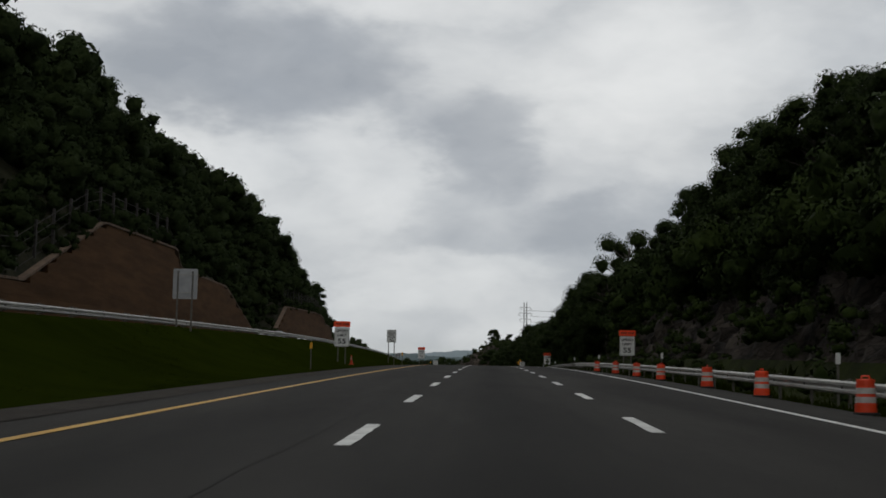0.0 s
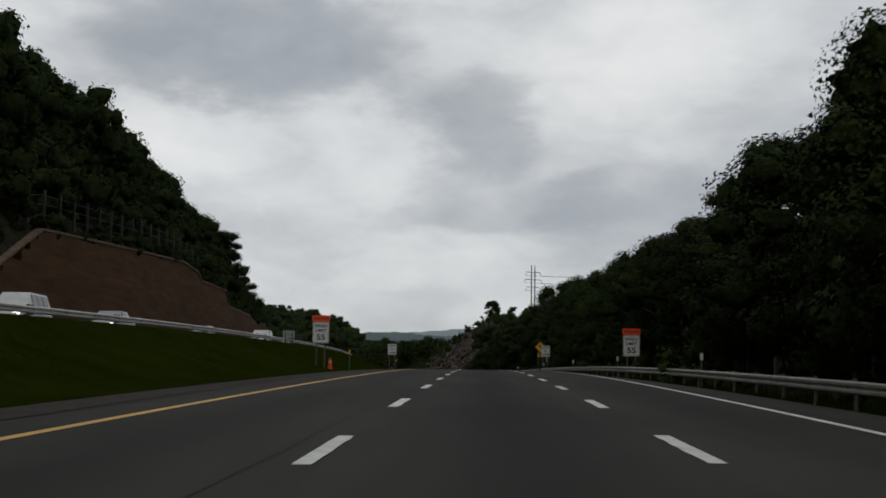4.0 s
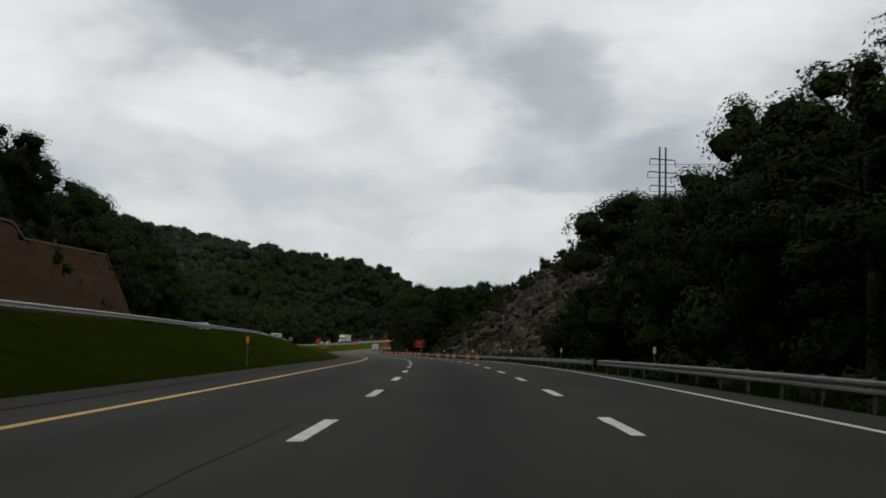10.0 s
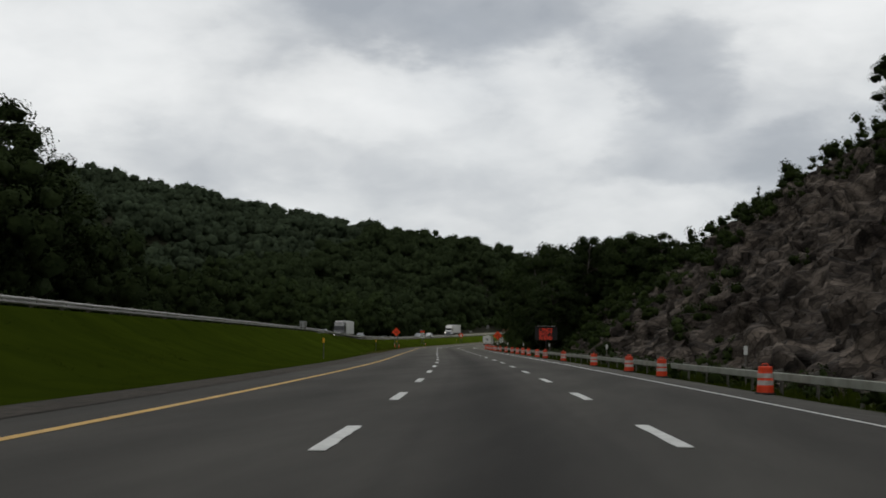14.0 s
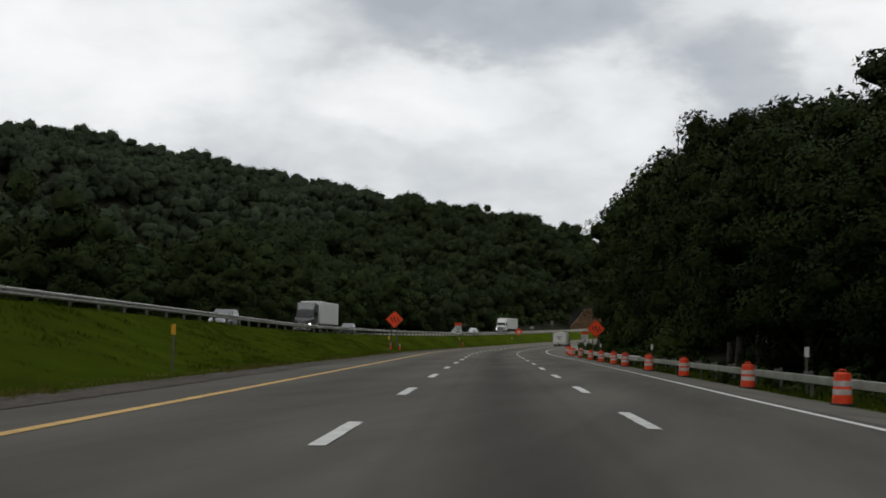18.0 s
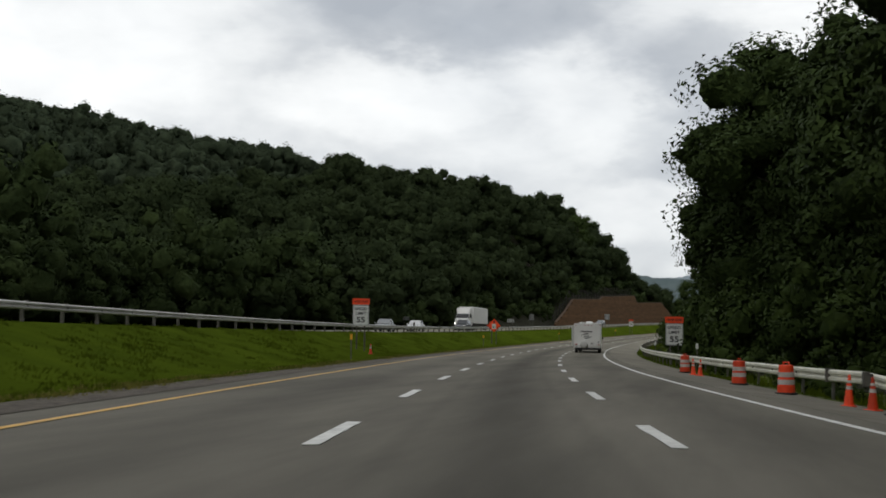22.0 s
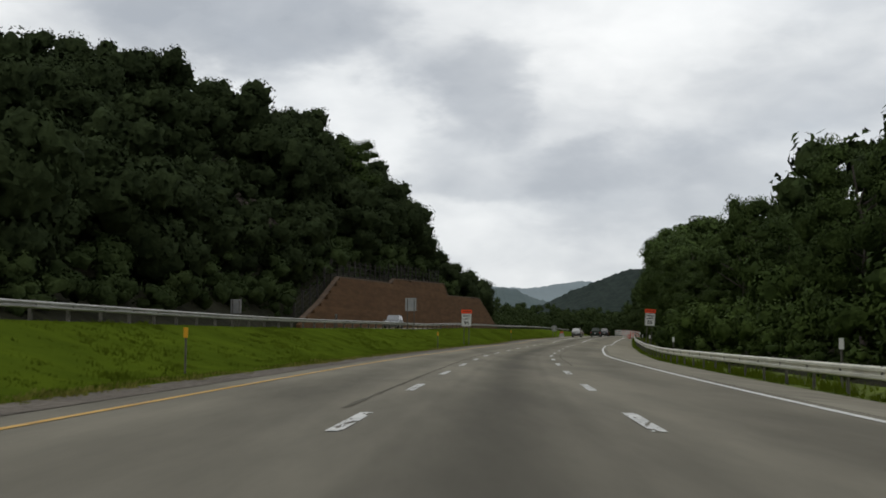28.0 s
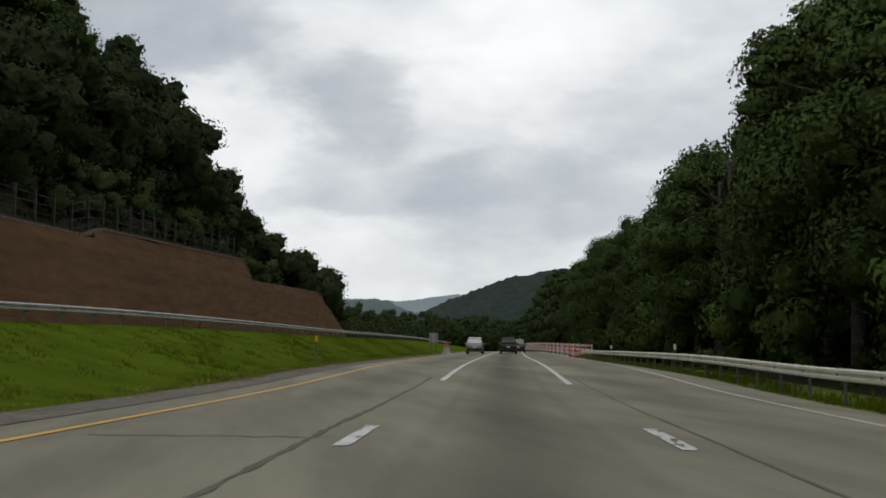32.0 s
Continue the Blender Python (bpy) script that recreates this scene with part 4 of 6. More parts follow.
def trunk_shape(height, base, c, r, seed):
    rng = random.Random(seed)
    sh = Shape()
    w = 0.014 * height + 0.04
    pts = [(0, 0, -0.8)]
    for k in range(1, 6):
        pts.append((rng.uniform(-0.12, 0.12) * k, rng.uniform(-0.12, 0.12) * k, height * 0.82 * k / 5))
    for k, (a, b) in enumerate(zip(pts, pts[1:])):
        sh.rod(a, b, w * (1.25 - 0.2 * k), w * (1.25 - 0.2 * (k + 1)), 7)
    for i in range(0, len(c), 2):
        z0 = max(base * 0.7, min(c[i][2] - r[i] * 1.2, height * 0.75))
        j = min(4, int(z0 / (height * 0.82) * 5))
        f = z0 / (height * 0.82) * 5 - j
        a = Vector(pts[j]).lerp(Vector(pts[j + 1]), f)
        sh.rod(a, tuple(c[i]), w * 0.38, w * 0.1, 5)
    return sh


def leaf_mesh(name, v, f, way, mat, smooth_faces=False):
    return array_mesh(name, v, f, mat, smooth_faces, way)


def tree_kind(height, spread, base, seed, clumps=30, per=62, size=0.3, label="", lean=0.0):
    c, r, q = crown_arrays(height, spread, base, clumps, per, size, seed, lean)
    return dict(h=height, trunk=trunk_shape(height, base, c, r, seed).mesh("trunk", M["bark"], True),
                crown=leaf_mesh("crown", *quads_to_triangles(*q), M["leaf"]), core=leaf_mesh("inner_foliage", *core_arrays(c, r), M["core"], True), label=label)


KINDS = [tree_kind(15, 3.9, 2.5, 11, 46, 360, 0.112, "tall dark green broadleaf tree on the verge"),
         tree_kind(15, 3.3, 4.0, 12, 40, 360, 0.108, "slender dark green broadleaf tree at the wood's edge"),
         tree_kind(15, 4.4, 2.0, 13, 54, 340, 0.112, "broad dense dark green broadleaf tree"),
         tree_kind(15, 3.6, 1.2, 14, 48, 360, 0.108, "leafy tree hung with creepers down to the ground"),
         tree_kind(15, 4.0, 3.2, 15, 36, 330, 0.108, "open-crowned broadleaf tree with gaps of sky", 1.0),
         tree_kind(15, 2.6, 1.6, 16, 36, 350, 0.105, "narrow upright dark green tree")]


BACK_KINDS = [tree_kind(15, 4.2, 2.0, 21, 42, 190, 0.19, "dark green tree standing behind the front row"), tree_kind(15, 3.8, 2.4, 22, 40, 190, 0.19, "dark green tree standing behind the front row")]


def plant(kind, s, u, top, turn, spread=1.0, group="roadside trees"):
    """A tree whose crown ends so many metres above the road."""
    z = float(land(s, u))
    k = max((top - z) / (kind["h"] * 1.06), 0.15)
    t = thing("tree", kind["label"], "tree", group)
    t.matrix_basis = stand(s, u, z, turn) @ Matrix.Diagonal((k * spread, k * spread, k, 1))
    for name, me in (("trunk", kind["trunk"]), ("crown", kind["crown"])):
        o = new(name, me)
        o.parent = t
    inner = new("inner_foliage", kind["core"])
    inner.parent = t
    return t


RIGHT_TOPS = [(0, 15), (59, 15), (72, 16.5), (85, 16.0), (100, 15.6), (110, 13.8), (121, 12.6), (160, 12.4), (172, 11.8), (185, 11.0), (200, 11), (234, 11), (246, 11.5), (256, 11.5), (262, 10.2), (282, 12.1), (302, 13.8), (312, 11.8), (326, 11.6), (333, 12.8), (341, 11.8), (353, 12.4), (363, 13.1), (371, 12.2), (380, 12.0), (388, 12.4), (397, 10.9), (408, 7.8), (425, 6), (600, 9), (615, 12), (640, 17), (660, 17), (672, 18), (689, 19.5), (717, 19.5), (735, 18), (763, 17.5), (786, 17), (808, 17), (816, 12.5), (826, 8.2), (834, 6.5), (838, 9), (855, 8.5), (866, 6), (928, 6.2), (942, 7.2), (955, 8.4), (966, 9.8), (988, 10.2), (992, 8.8), (1004, 9.4), (1019, 12.2), (1040, 15.4), (1070, 17.4), (1082, 16.8), (1110, 16.0), (1120, 14.4), (1160, 16.8), (1223, 17.5), (1300, 18)]
rng = random.Random(21)
s = 4.0
while s < 1300:
    if not 424 < s < 606:
        u = 12.4 + rng.uniform(-0.7, 1.0) + (3.0 if s < 140 else 0) + (5.0 if 735 < s < 811 else 0) + (2.6 if 640 < s <= 735 else 0) + (4.0 if 811 < s < 1000 else 0) + (1.3 if s > 1000 else 0) + (1.4 if 1070 < s < 1086 else 0)
        top = float(ramp(s, *RIGHT_TOPS)) * rng.uniform(0.8, 1.04)
        plant(rng.choice(KINDS), s, u, top, rng.uniform(0, 360), rng.uniform(0.9, 1.15) * (1.25 if top < 12 else 1.0))
    s += rng.uniform(3.9, 6.4)
s = 2.0
while s < 1300:
    if not 426 < s < 612:
        u = 17.5 + rng.uniform(-1.2, 1.8) + (3.0 if s < 140 else 0)
        top = float(ramp(s, *RIGHT_TOPS)) * rng.uniform(0.95, 1.14) + 0.4
        plant(rng.choice(BACK_KINDS), s, u, top, rng.uniform(0, 360), rng.uniform(0.9, 1.15))
    s += rng.uniform(6.5, 11)
for i in range(26):
    s = 588 + i * 2.6
    plant(KINDS[i % 6] if i % 2 else BACK_KINDS[i % 4 // 2], s, rng.uniform(17.5, 27) + max(0, 606 - s) * 0.35, rng.uniform(14.5, 18.5) * float(ramp(s, (588, 0.85), (620, 1.0))), rng.uniform(0, 360), 1.05)
# trees that stand out against the sky
for s, u, top, k in ((159, 16.4, 18.6, 0), (165, 17.5, 17.2, 4), (1130, -46, 39.8, 4), (1134, -48, 38.5, 0), (304, 15, 14.6, 2), (446, -41, 24.0, 0), (454, -42, 23.4, 2), (470, -41.5, 22.0, 4), (484, -42, 23.0, 0), (376, -41, 27.5, 1), (335, 15.5, 14.2, 0), (344, 16.5, 16.4, 4), (549, 37.5, 27.0, 2), (551, 38.5, 26.0, 0), (541, 42, 24.5, 3), (803, 16, 18.0, 4), (800, 16.9, 19.9, 0), (790, 18.0, 24.4, 0), (779, 18, 24.0, 2), (767, 18, 22.4, 4), (842, 15.5, 11.5, 4), (511, -45, 25, 0), (564, -45, 27, 0), (557, -47, 24, 2), (574, -42, 20, 1), (532, -46, 21, 2), (586, -45, 17, 3), (500, -43, 20, 5), (522, -41, 18, 1), (546, -42, 19, 0), (970, 14, 11.6, 4), (934, 13.6, 10.2, 4), (860, 14, 9.6, 4)):
    plant(KINDS[k], s, u, top, s * 7 % 360, 0.9 if top < 20 else 1.3)


def forest(name, spots, height, spread, clumps, per, size, mat, label, seed, category="forest", dome=1.0, sub=2, core=0.8):
    """Many crowns joined: spots are rows of s, u, ground, crown scale."""
    rng = np.random.default_rng(seed)
    kinds = [crown_arrays(height, spread, height * 0.15, clumps, per, size, seed + i, 0.0, dome) for i in range(6)]
    kinds = [(quads_to_triangles(*q), core_arrays(c, r, 7 + i, core, sub)) for i, (c, r, q) in enumerate(kinds)]
    rows = [([], [], []), ([], [], [])]
    count = [0, 0]
    for p, k in zip(place(spots[:, 0], spots[:, 1], spots[:, 2]), spots[:, 3]):
        a = rng.random() * 6.2832
        turn = np.array([[math.cos(a), -math.sin(a), 0], [math.sin(a), math.cos(a), 0], [0, 0, 1]])
        grow = turn * k * np.array([1, 1, rng.uniform(0.85, 1.2)])[:, None]
        for i, (v, f, way) in enumerate(kinds[rng.integers(6)]):
            for row, values in zip(rows[i], (v @ grow.T + p, f + count[i], way @ turn.T)):
                row.append(values)
            count[i] += len(v)
    made = [[np.concatenate(row) for row in rows[i]] for i in (0, 1)]
    ob = tagged(new(name, leaf_mesh(name, *made[0], mat)), label, category, "", "stuff")
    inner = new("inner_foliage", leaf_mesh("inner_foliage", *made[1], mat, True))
    inner.parent = ob
    tagged(inner, kind="stuff")
    return ob


def scatter(s0, s1, u0, u1, gap, seed, keep=None, low=0.75, high=1.2):
    rng = np.random.default_rng(seed)
    S, U = np.meshgrid(np.arange(s0, s1, gap), np.arange(u0, u1, gap), indexing="ij")
    S, U = S.ravel() + rng.uniform(-0.45, 0.45, S.size) * gap, U.ravel() + rng.uniform(-0.45, 0.45, U.size) * gap
    k = rng.uniform(low, high, S.size)
    rows = np.stack([S, U, land(S, U) - 0.5, k], 1)
    return rows[keep(S, U)] if keep is not None else rows


forest("hill_trees", np.concatenate([scatter(-40, 470, -74, -38.6, 6.0, 31, None, 0.7, 1.1), scatter(-40, 475, -41.2, -38, 3.6, 30, None, 0.4, 0.62), scatter(-30, 450, -62, -48, 12, 64, None, 0.95, 1.25)]), 10.5, 3.9, 13, 90, 0.22, M["leaf_far"], "dense dark green woods on the steep hill above the wall", 41, dome=1.15)
forest("slope_brush", np.concatenate([scatter(-40, 250, -54, -36.8, 3.2, 45, None, 0.75, 1.3), scatter(-40, 490, -37.4, -35.3, 2.0, 44, None, 0.3, 0.6), scatter(250, 470, -54, -37.4, 3.8, 49), scatter(880, 1290, -60, -37.4, 3.6, 46, lambda S, U: ~((S > 1054) & (S < 1077) & (U < -42) & (U > -52)))]), 4.2, 2.5, 6, 80, 0.19, M["leaf_far"], "dark brush clinging to the steep slopes", 45, dome=1.4)
forest("wall_top_weeds", np.concatenate([scatter(-40, 482, -36.9, -35.7, 1.5, 47, None, 0.6, 1.1), scatter(1040, 1290, -36.9, -35.7, 1.5, 48, None, 0.6, 1.1)]), 1.3, 0.9, 4, 22, 0.12, M["leaf_far"], "dark weeds along the top of the walls", 47, "shrubs", dome=1.3, sub=1)
forest("valley_trees", scatter(492, 900, -72, -38, 6.5, 32, lambda S, U: np.random.default_rng(1).random(S.size) < ramp(S, (492, 1), (575, 0.9), (600, 0.35), (760, 0.3), (900, 0.7)), 0.7, 1.2), 14, 3.6, 13, 110, 0.22, M["leaf_far"], "dark green trees on the flat beside the oncoming carriageway", 51, dome=1.2)
wood_edge = lambda S, U: ~((S > 1053) & (S < 1078) & (U < -41) & (U > -53)) & (S > 860 + 0.9 * (U + 36)) & ((U > -90) | (S < 1160))
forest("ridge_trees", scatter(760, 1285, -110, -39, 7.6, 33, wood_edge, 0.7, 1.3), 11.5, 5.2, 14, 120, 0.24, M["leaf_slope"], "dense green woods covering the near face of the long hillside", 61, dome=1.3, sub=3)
forest("far_ridge_trees", scatter(680, 1180, -300, -110, 8.6, 62, wood_edge, 0.65, 1.08), 11.5, 6.4, 11, 60, 0.3, M["leaf_hazed"], "dense green woods covering the top of the long hillside", 63, dome=1.35)
forest("verge_woods", np.concatenate([scatter(0, 440, 22, 40, 8, 34, None, 0.6, 0.9), scatter(425, 615, 44, 60, 7, 35, None, 0.2, 0.4), scatter(655, 1450, 22, 44, 8, 36)]), 12, 4.2, 12, 60, 0.3, M["leaf_far"], "dark woods behind the roadside trees", 71)
ends = np.concatenate([scatter(1285, 1560, -80, -22, 6.5, 37), scatter(1400, 1560, -24, 36, 5.2, 38)])
right_end = scatter(1280, 1490, 11, 46, 7.5, 65, None, 1.15, 1.6)
ends[:, 3] *= ramp(ends[:, 0], (1285, 0.35), (1380, 0.5), (1450, 0.8), (1560, 0.95))
forest("thicket", np.concatenate([scatter(0, 150, 14.5, 20, 3.6, 55, None, 0.8, 1.3), scatter(150, 424, 13.2, 18, 3.8, 56, None, 0.8, 1.3), scatter(650, 811, 14.0, 18.5, 3.8, 57, None, 0.8, 1.3), scatter(811, 1290, 13.6, 18.5, 4.0, 58, None, 0.7, 1.2)]), 4.4, 2.4, 8, 190, 0.14, M["shrub"], "dense dark thicket between the roadside trunks", 95, dome=1.3, core=0.62)
forest("end_woods", np.concatenate([ends, right_end]), 13, 4.0, 10, 50, 0.36, M["leaf_far"], "dark woods closing the valley beyond the curve", 81)
forest("undergrowth", np.concatenate([scatter(0, 420, 9.9, 12.6, 2.6, 39, lambda S, U: np.random.default_rng(2).random(S.size) < 0.55, 0.5, 1.1), scatter(610, 1290, 9.9, 13, 2.4, 40, lambda S, U: (np.random.default_rng(3).random(S.size) < 0.6) & ((S < 800) | (U > 11.2)), 0.5, 1.1),
                                      scatter(404, 640, 13, 44, 3.2, 42, lambda S, U: np.random.default_rng(4).random(S.size) < np.where(land(S, U) > cliff_crest(S) - 2.5, 0.85, 0.13) + 0.55 * (S > 590) + 0.25 * (np.abs(land(S, U) - 0.75 * cliff_crest(S)) < 2), 0.5, 1.3), scatter(404, 625, 9.5, 13.6, 2.1, 66, lambda S, U: np.random.default_rng(6).random(S.size) < 0.75, 0.35, 0.85), scatter(10, 148, 11, 18, 2.4, 43, lambda S, U: np.random.default_rng(5).random(S.size) < np.where(U > 14.0, 0.8, 0.5), 0.5, 1.1)]),
       1.8, 1.2, 7, 50, 0.085, M["shrub"], "green weeds and shrubs at the foot of the trees", 91, "shrubs", sub=1)
forest("cliff_shrubs", np.concatenate([scatter(415, 640, 18, 48, 2.6, 67, lambda S, U: (np.random.default_rng(7).random(S.size) < 0.6) & (land(S, U) > cliff_crest(S) - 1.6) & (U < 16 + cliff_crest(S) * 1.25), 0.6, 1.15), scatter(560, 640, 12, 30, 2.4, 68, lambda S, U: np.random.default_rng(8).random(S.size) < 0.5, 0.4, 0.8)]), 2.0, 1.8, 8, 70, 0.1, M["shrub"], "rounded green shrubs along the top of the rock cliff", 93, "shrubs", dome=1.3, core=0.66)


# ---- grass tufts on the median ----
def tufts(name, n, s0, s1, u0, u1, length, seed, label, mat="blade", blades=8, spread=0.14):
    """Upright clumps of blades, taller and denser in patches."""
    rng = np.random.default_rng(seed)
    s, u = rng.uniform(s0, s1, n), rng.uniform(u0, u1, n)
    patch = np.sin(s * 0.9 + 2.1 * np.sin(u * 1.1)) * np.sin(u * 1.7 + 1.3 * np.sin(s * 0.37)) + 0.6 * np.sin(s * 0.23 + u * 0.8)
    keep = rng.random(n) < 0.55 + 0.4 * patch
    s, u, patch = s[keep], u[keep], patch[keep]
    size = length * (1 + 0.45 * patch) * rng.uniform(0.6, 1.3, s.size)
    s, u, size = np.repeat(s, blades), np.repeat(u, blades), np.repeat(size, blades)
    n = s.size
    s, u = s + rng.normal(0, spread, n), np.clip(u + rng.normal(0, spread, n), u0, u1)
    p = place(s, u, (median_crest(s, u) if u1 < 0 else land(s, u)) + 0.02)
    _, ahead, right = road_frame(s)
    a, tilt, turn = rng.uniform(0, 2 * math.pi, n)[:, None], rng.uniform(0.05, 0.6, n)[:, None], rng.uniform(-0.3, 1.1, n)[:, None]
    L = (size * rng.uniform(0.6, 1.2, n))[:, None]
    face = right * np.sin(turn) * (1 if u1 < 0 else -1) - ahead * np.cos(turn)
    w = np.stack([-face[:, 1], face[:, 0], 0 * face[:, 0]], 1) * (0.012 + 0.07 * L)
    t = (ahead * np.cos(a) + right * np.sin(a)) * np.sin(tilt) * L + np.array([0, 0, 1.0]) * np.cos(tilt) * L
    V = np.stack([p - w, p + w, p + t], 1).reshape(-1, 3)
    return tagged(new(name, array_mesh(name, V, np.arange(3 * n).reshape(-1, 3), M[mat], normals=np.tile((0.0, 0.0, 1.0), (3 * n, 1)))), label, "grass", "", "stuff")


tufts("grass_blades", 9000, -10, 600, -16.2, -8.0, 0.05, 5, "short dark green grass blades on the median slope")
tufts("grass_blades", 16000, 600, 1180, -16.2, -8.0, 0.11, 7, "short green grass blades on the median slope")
tufts("dry_edge_grass", 9000, 560, 1180, -8.9, -7.45, 0.09, 11, "thin dry yellowish grass along the gravel edge", "dry_blade", 6)
tufts("edge_grass", 9000, -10, 1180, 7.75, 8.6, 0.13, 8, "short rough grass under the guardrail", blades=4)
tufts("verge_grass", 14000, -10, 1180, 8.5, 10.6, 0.26, 6, "long rough grass behind the guardrail", blades=5)


# ---- distant ridges ----
def ridge(name, points, depth, mat, label, rough, seed):
    """A far hill: a crest line with a long front slope."""
    p = spline(points, 24)
    n = len(p)
    crest = np.array([[x, y, z + rough * (noise.noise(Vector((x * 0.02, y * 0.02, seed))) + 0.6 * noise.noise(Vector((x * 0.09, y * 0.09, seed))) + 0.5 * noise.noise(Vector((x * 0.33, y * 0.33, seed))))] for x, y, z in p])
    front = p + np.array([0, -depth, 0])
    front[:, 2] = -20
    mid = (crest + front) / 2
    mid[:, 2] = crest[:, 2] * 0.55
    back = p + np.array([0, depth, 0])
    back[:, 2] = -20
    V = np.concatenate([front, mid, crest, back])
    i = np.arange(n - 1)
    F = np.concatenate([np.stack([i + j * n, i + 1 + j * n, i + 1 + (j + 1) * n, i + (j + 1) * n], 1) for j in range(3)])
    return tagged(new(name, array_mesh(name, V, F, mat)), label, "hill", "", "structure")


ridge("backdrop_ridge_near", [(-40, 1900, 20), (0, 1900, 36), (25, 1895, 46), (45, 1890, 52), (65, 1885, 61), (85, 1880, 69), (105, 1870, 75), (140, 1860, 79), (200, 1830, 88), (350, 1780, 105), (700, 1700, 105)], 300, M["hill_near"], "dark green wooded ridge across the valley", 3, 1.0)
ridge("backdrop_ridge_mid", [(-700, 3100, 80), (-350, 3050, 105), (-120, 3000, 122), (0, 3000, 118), (57, 3000, 117), (91, 3000, 110), (150, 3000, 92), (300, 3000, 60), (600, 3000, 40)], 500, M["hill_mid"], "ridge far down the valley, tinted grey-green for haze", 5, 2.0)
ridge("backdrop_ridge_far", [(-1500, 4400, 150), (-300, 4400, 170), (49, 4400, 192), (107, 4400, 193), (200, 4400, 190), (295, 4400, 203), (353, 4400, 209), (500, 4400, 200), (800, 4400, 180), (1600, 4400, 160)], 600, M["hill_far"], "ridge on the horizon, tinted pale blue for haze", 5, 3.0)

# ---- signs ----
TEXT_MESHES = {}


def text_mesh(words, size, mat):
    key = (words, size, mat.name)
    if key not in TEXT_MESHES:
        cu = bpy.data.curves.new("lettering", "FONT")
        cu.body, cu.size, cu.align_x, cu.align_y, cu.extrude, cu.offset = words, size, "CENTER", "CENTER", 0.002, size * 0.024
        tmp = new("lettering", cu)
        me = bpy.data.meshes.new_from_object(tmp.evaluated_get(bpy.context.evaluated_depsgraph_get()))
        bpy.data.objects.remove(tmp)
        me.name = "lettering"
        me.materials.clear()
        me.materials.append(mat)
        TEXT_MESHES[key] = me
    return TEXT_MESHES[key]


def rounded(w, h, r, cx=0.0, cz=0.0, n=4):
    pts = []
    for sx, sz, a0 in ((1, 1, 0), (-1, 1, 90), (-1, -1, 180), (1, -1, 270)):
        for i in range(n + 1):
            a = radians(a0 + 90 * i / n)
            pts.append((cx + sx * (w / 2 - r) + r * math.cos(a), cz + sz * (h / 2 - r) + r * math.sin(a)))
    return pts


def turned(points, degrees, cx=0.0, cz=0.0):
    c, s_ = math.cos(radians(degrees)), math.sin(radians(degrees))
    return [(cx + x * c - z * s_, cz + x * s_ + z * c) for x, z in points]


def plate(parent, name, w, h, cz, face, border=None, diamond=False, cx=0.0, label=""):
    """A sheet-metal sign face with a border line, and its bare back."""
    out, line, inner = rounded(w, h, 0.07), rounded(w - 0.05, h - 0.05, 0.06), rounded(w - 0.09, h - 0.09, 0.05)
    f = (lambda p: turned(p, 45, cx, cz)) if diamond else (lambda p: [(x + cx, z + cz) for x, z in p])
    p = part(name, Shape().slab(f(out), -0.012, 0.0), face, parent, label)
    part("sign_back", Shape().slab(f([(x * 0.995, z * 0.995) for x, z in out]), 0.001, 0.006), M["sign_back"], p)
    if border:
        part("border_line", Shape().slab(f(line), -0.014, -0.012), border, p)
        part("sign_face", Shape().slab(f(inner), -0.016, -0.014), face, p)
    return p


def letters(parent, words, size, cz, mat=None, cx=0.0, stretch=1.0):
    o = new("lettering", text_mesh(words, size, mat or M["black"]))
    o.parent = parent
    o.matrix_basis = pose(cx, -0.0185, cz, 90) @ Matrix.Diagonal((stretch, 1, 1, 1))
    return o


def posts(parent, xs, top, bottom=-0.4):
    for x in xs:
        sh = Shape().add([(x + a, b, z) for z in (bottom, top) for a, b in ((-0.045, 0.012), (-0.02, 0.012), (-0.02, 0.05), (0.02, 0.05), (0.02, 0.012), (0.045, 0.012), (0.045, 0.018), (0.026, 0.018), (0.026, 0.058), (-0.026, 0.058), (-0.026, 0.018), (-0.045, 0.018))],
                         [tuple(range(12)), tuple(range(12, 24))[::-1]] + [(i, (i + 1) % 12, 12 + (i + 1) % 12, 12 + i) for i in range(12)])
        part("post", sh, M["post"], parent, "steel channel post")


def ground_at(s, u):
    return float(land(s, u))


def speed_sign(s, u, z, lean=0.0):
    g = ground_at(s, u)
    t = thing("speed_limit_sign", "white speed limit sign under an orange work zone panel", "road sign", "speed limit signs", stand(s, u, g) @ pose(0, 0, 0, 0, lean, 0))
    c = z - g
    p = plate(t, "sign_plate", 1.05, 1.34, c, M["sign_white"], M["black"])
    for words, size, dz in (("SPEED", 0.25, 0.41), ("LIMIT", 0.25, 0.12), ("55", 0.49, -0.31)):
        letters(p, words, size, c + dz, stretch=1.2)
    o = plate(t, "orange_panel", 1.14, 0.4, c + 0.89, M["sign_orange"], label="orange work zone panel")
    letters(o, "WORK ZONE", 0.165, c + 0.89, stretch=0.92)
    posts(t, (-0.26, 0.26), c + 1.0)


for s, u, z, lean in ((93.5, -10.5, 1.95, 0), (93.5, 9.3, 1.65, 0), (211, -10.5, 2.3, 0), (211.5, 9.2, 1.75, 0), (775, -11.2, 2.55, 0), (772.5, 8.7, 1.6, 0), (1022.5, -9.75, 2.6, 0), (1024.2, 9.3, 2.72, 4.0)):
    speed_sign(s, u, z, lean)


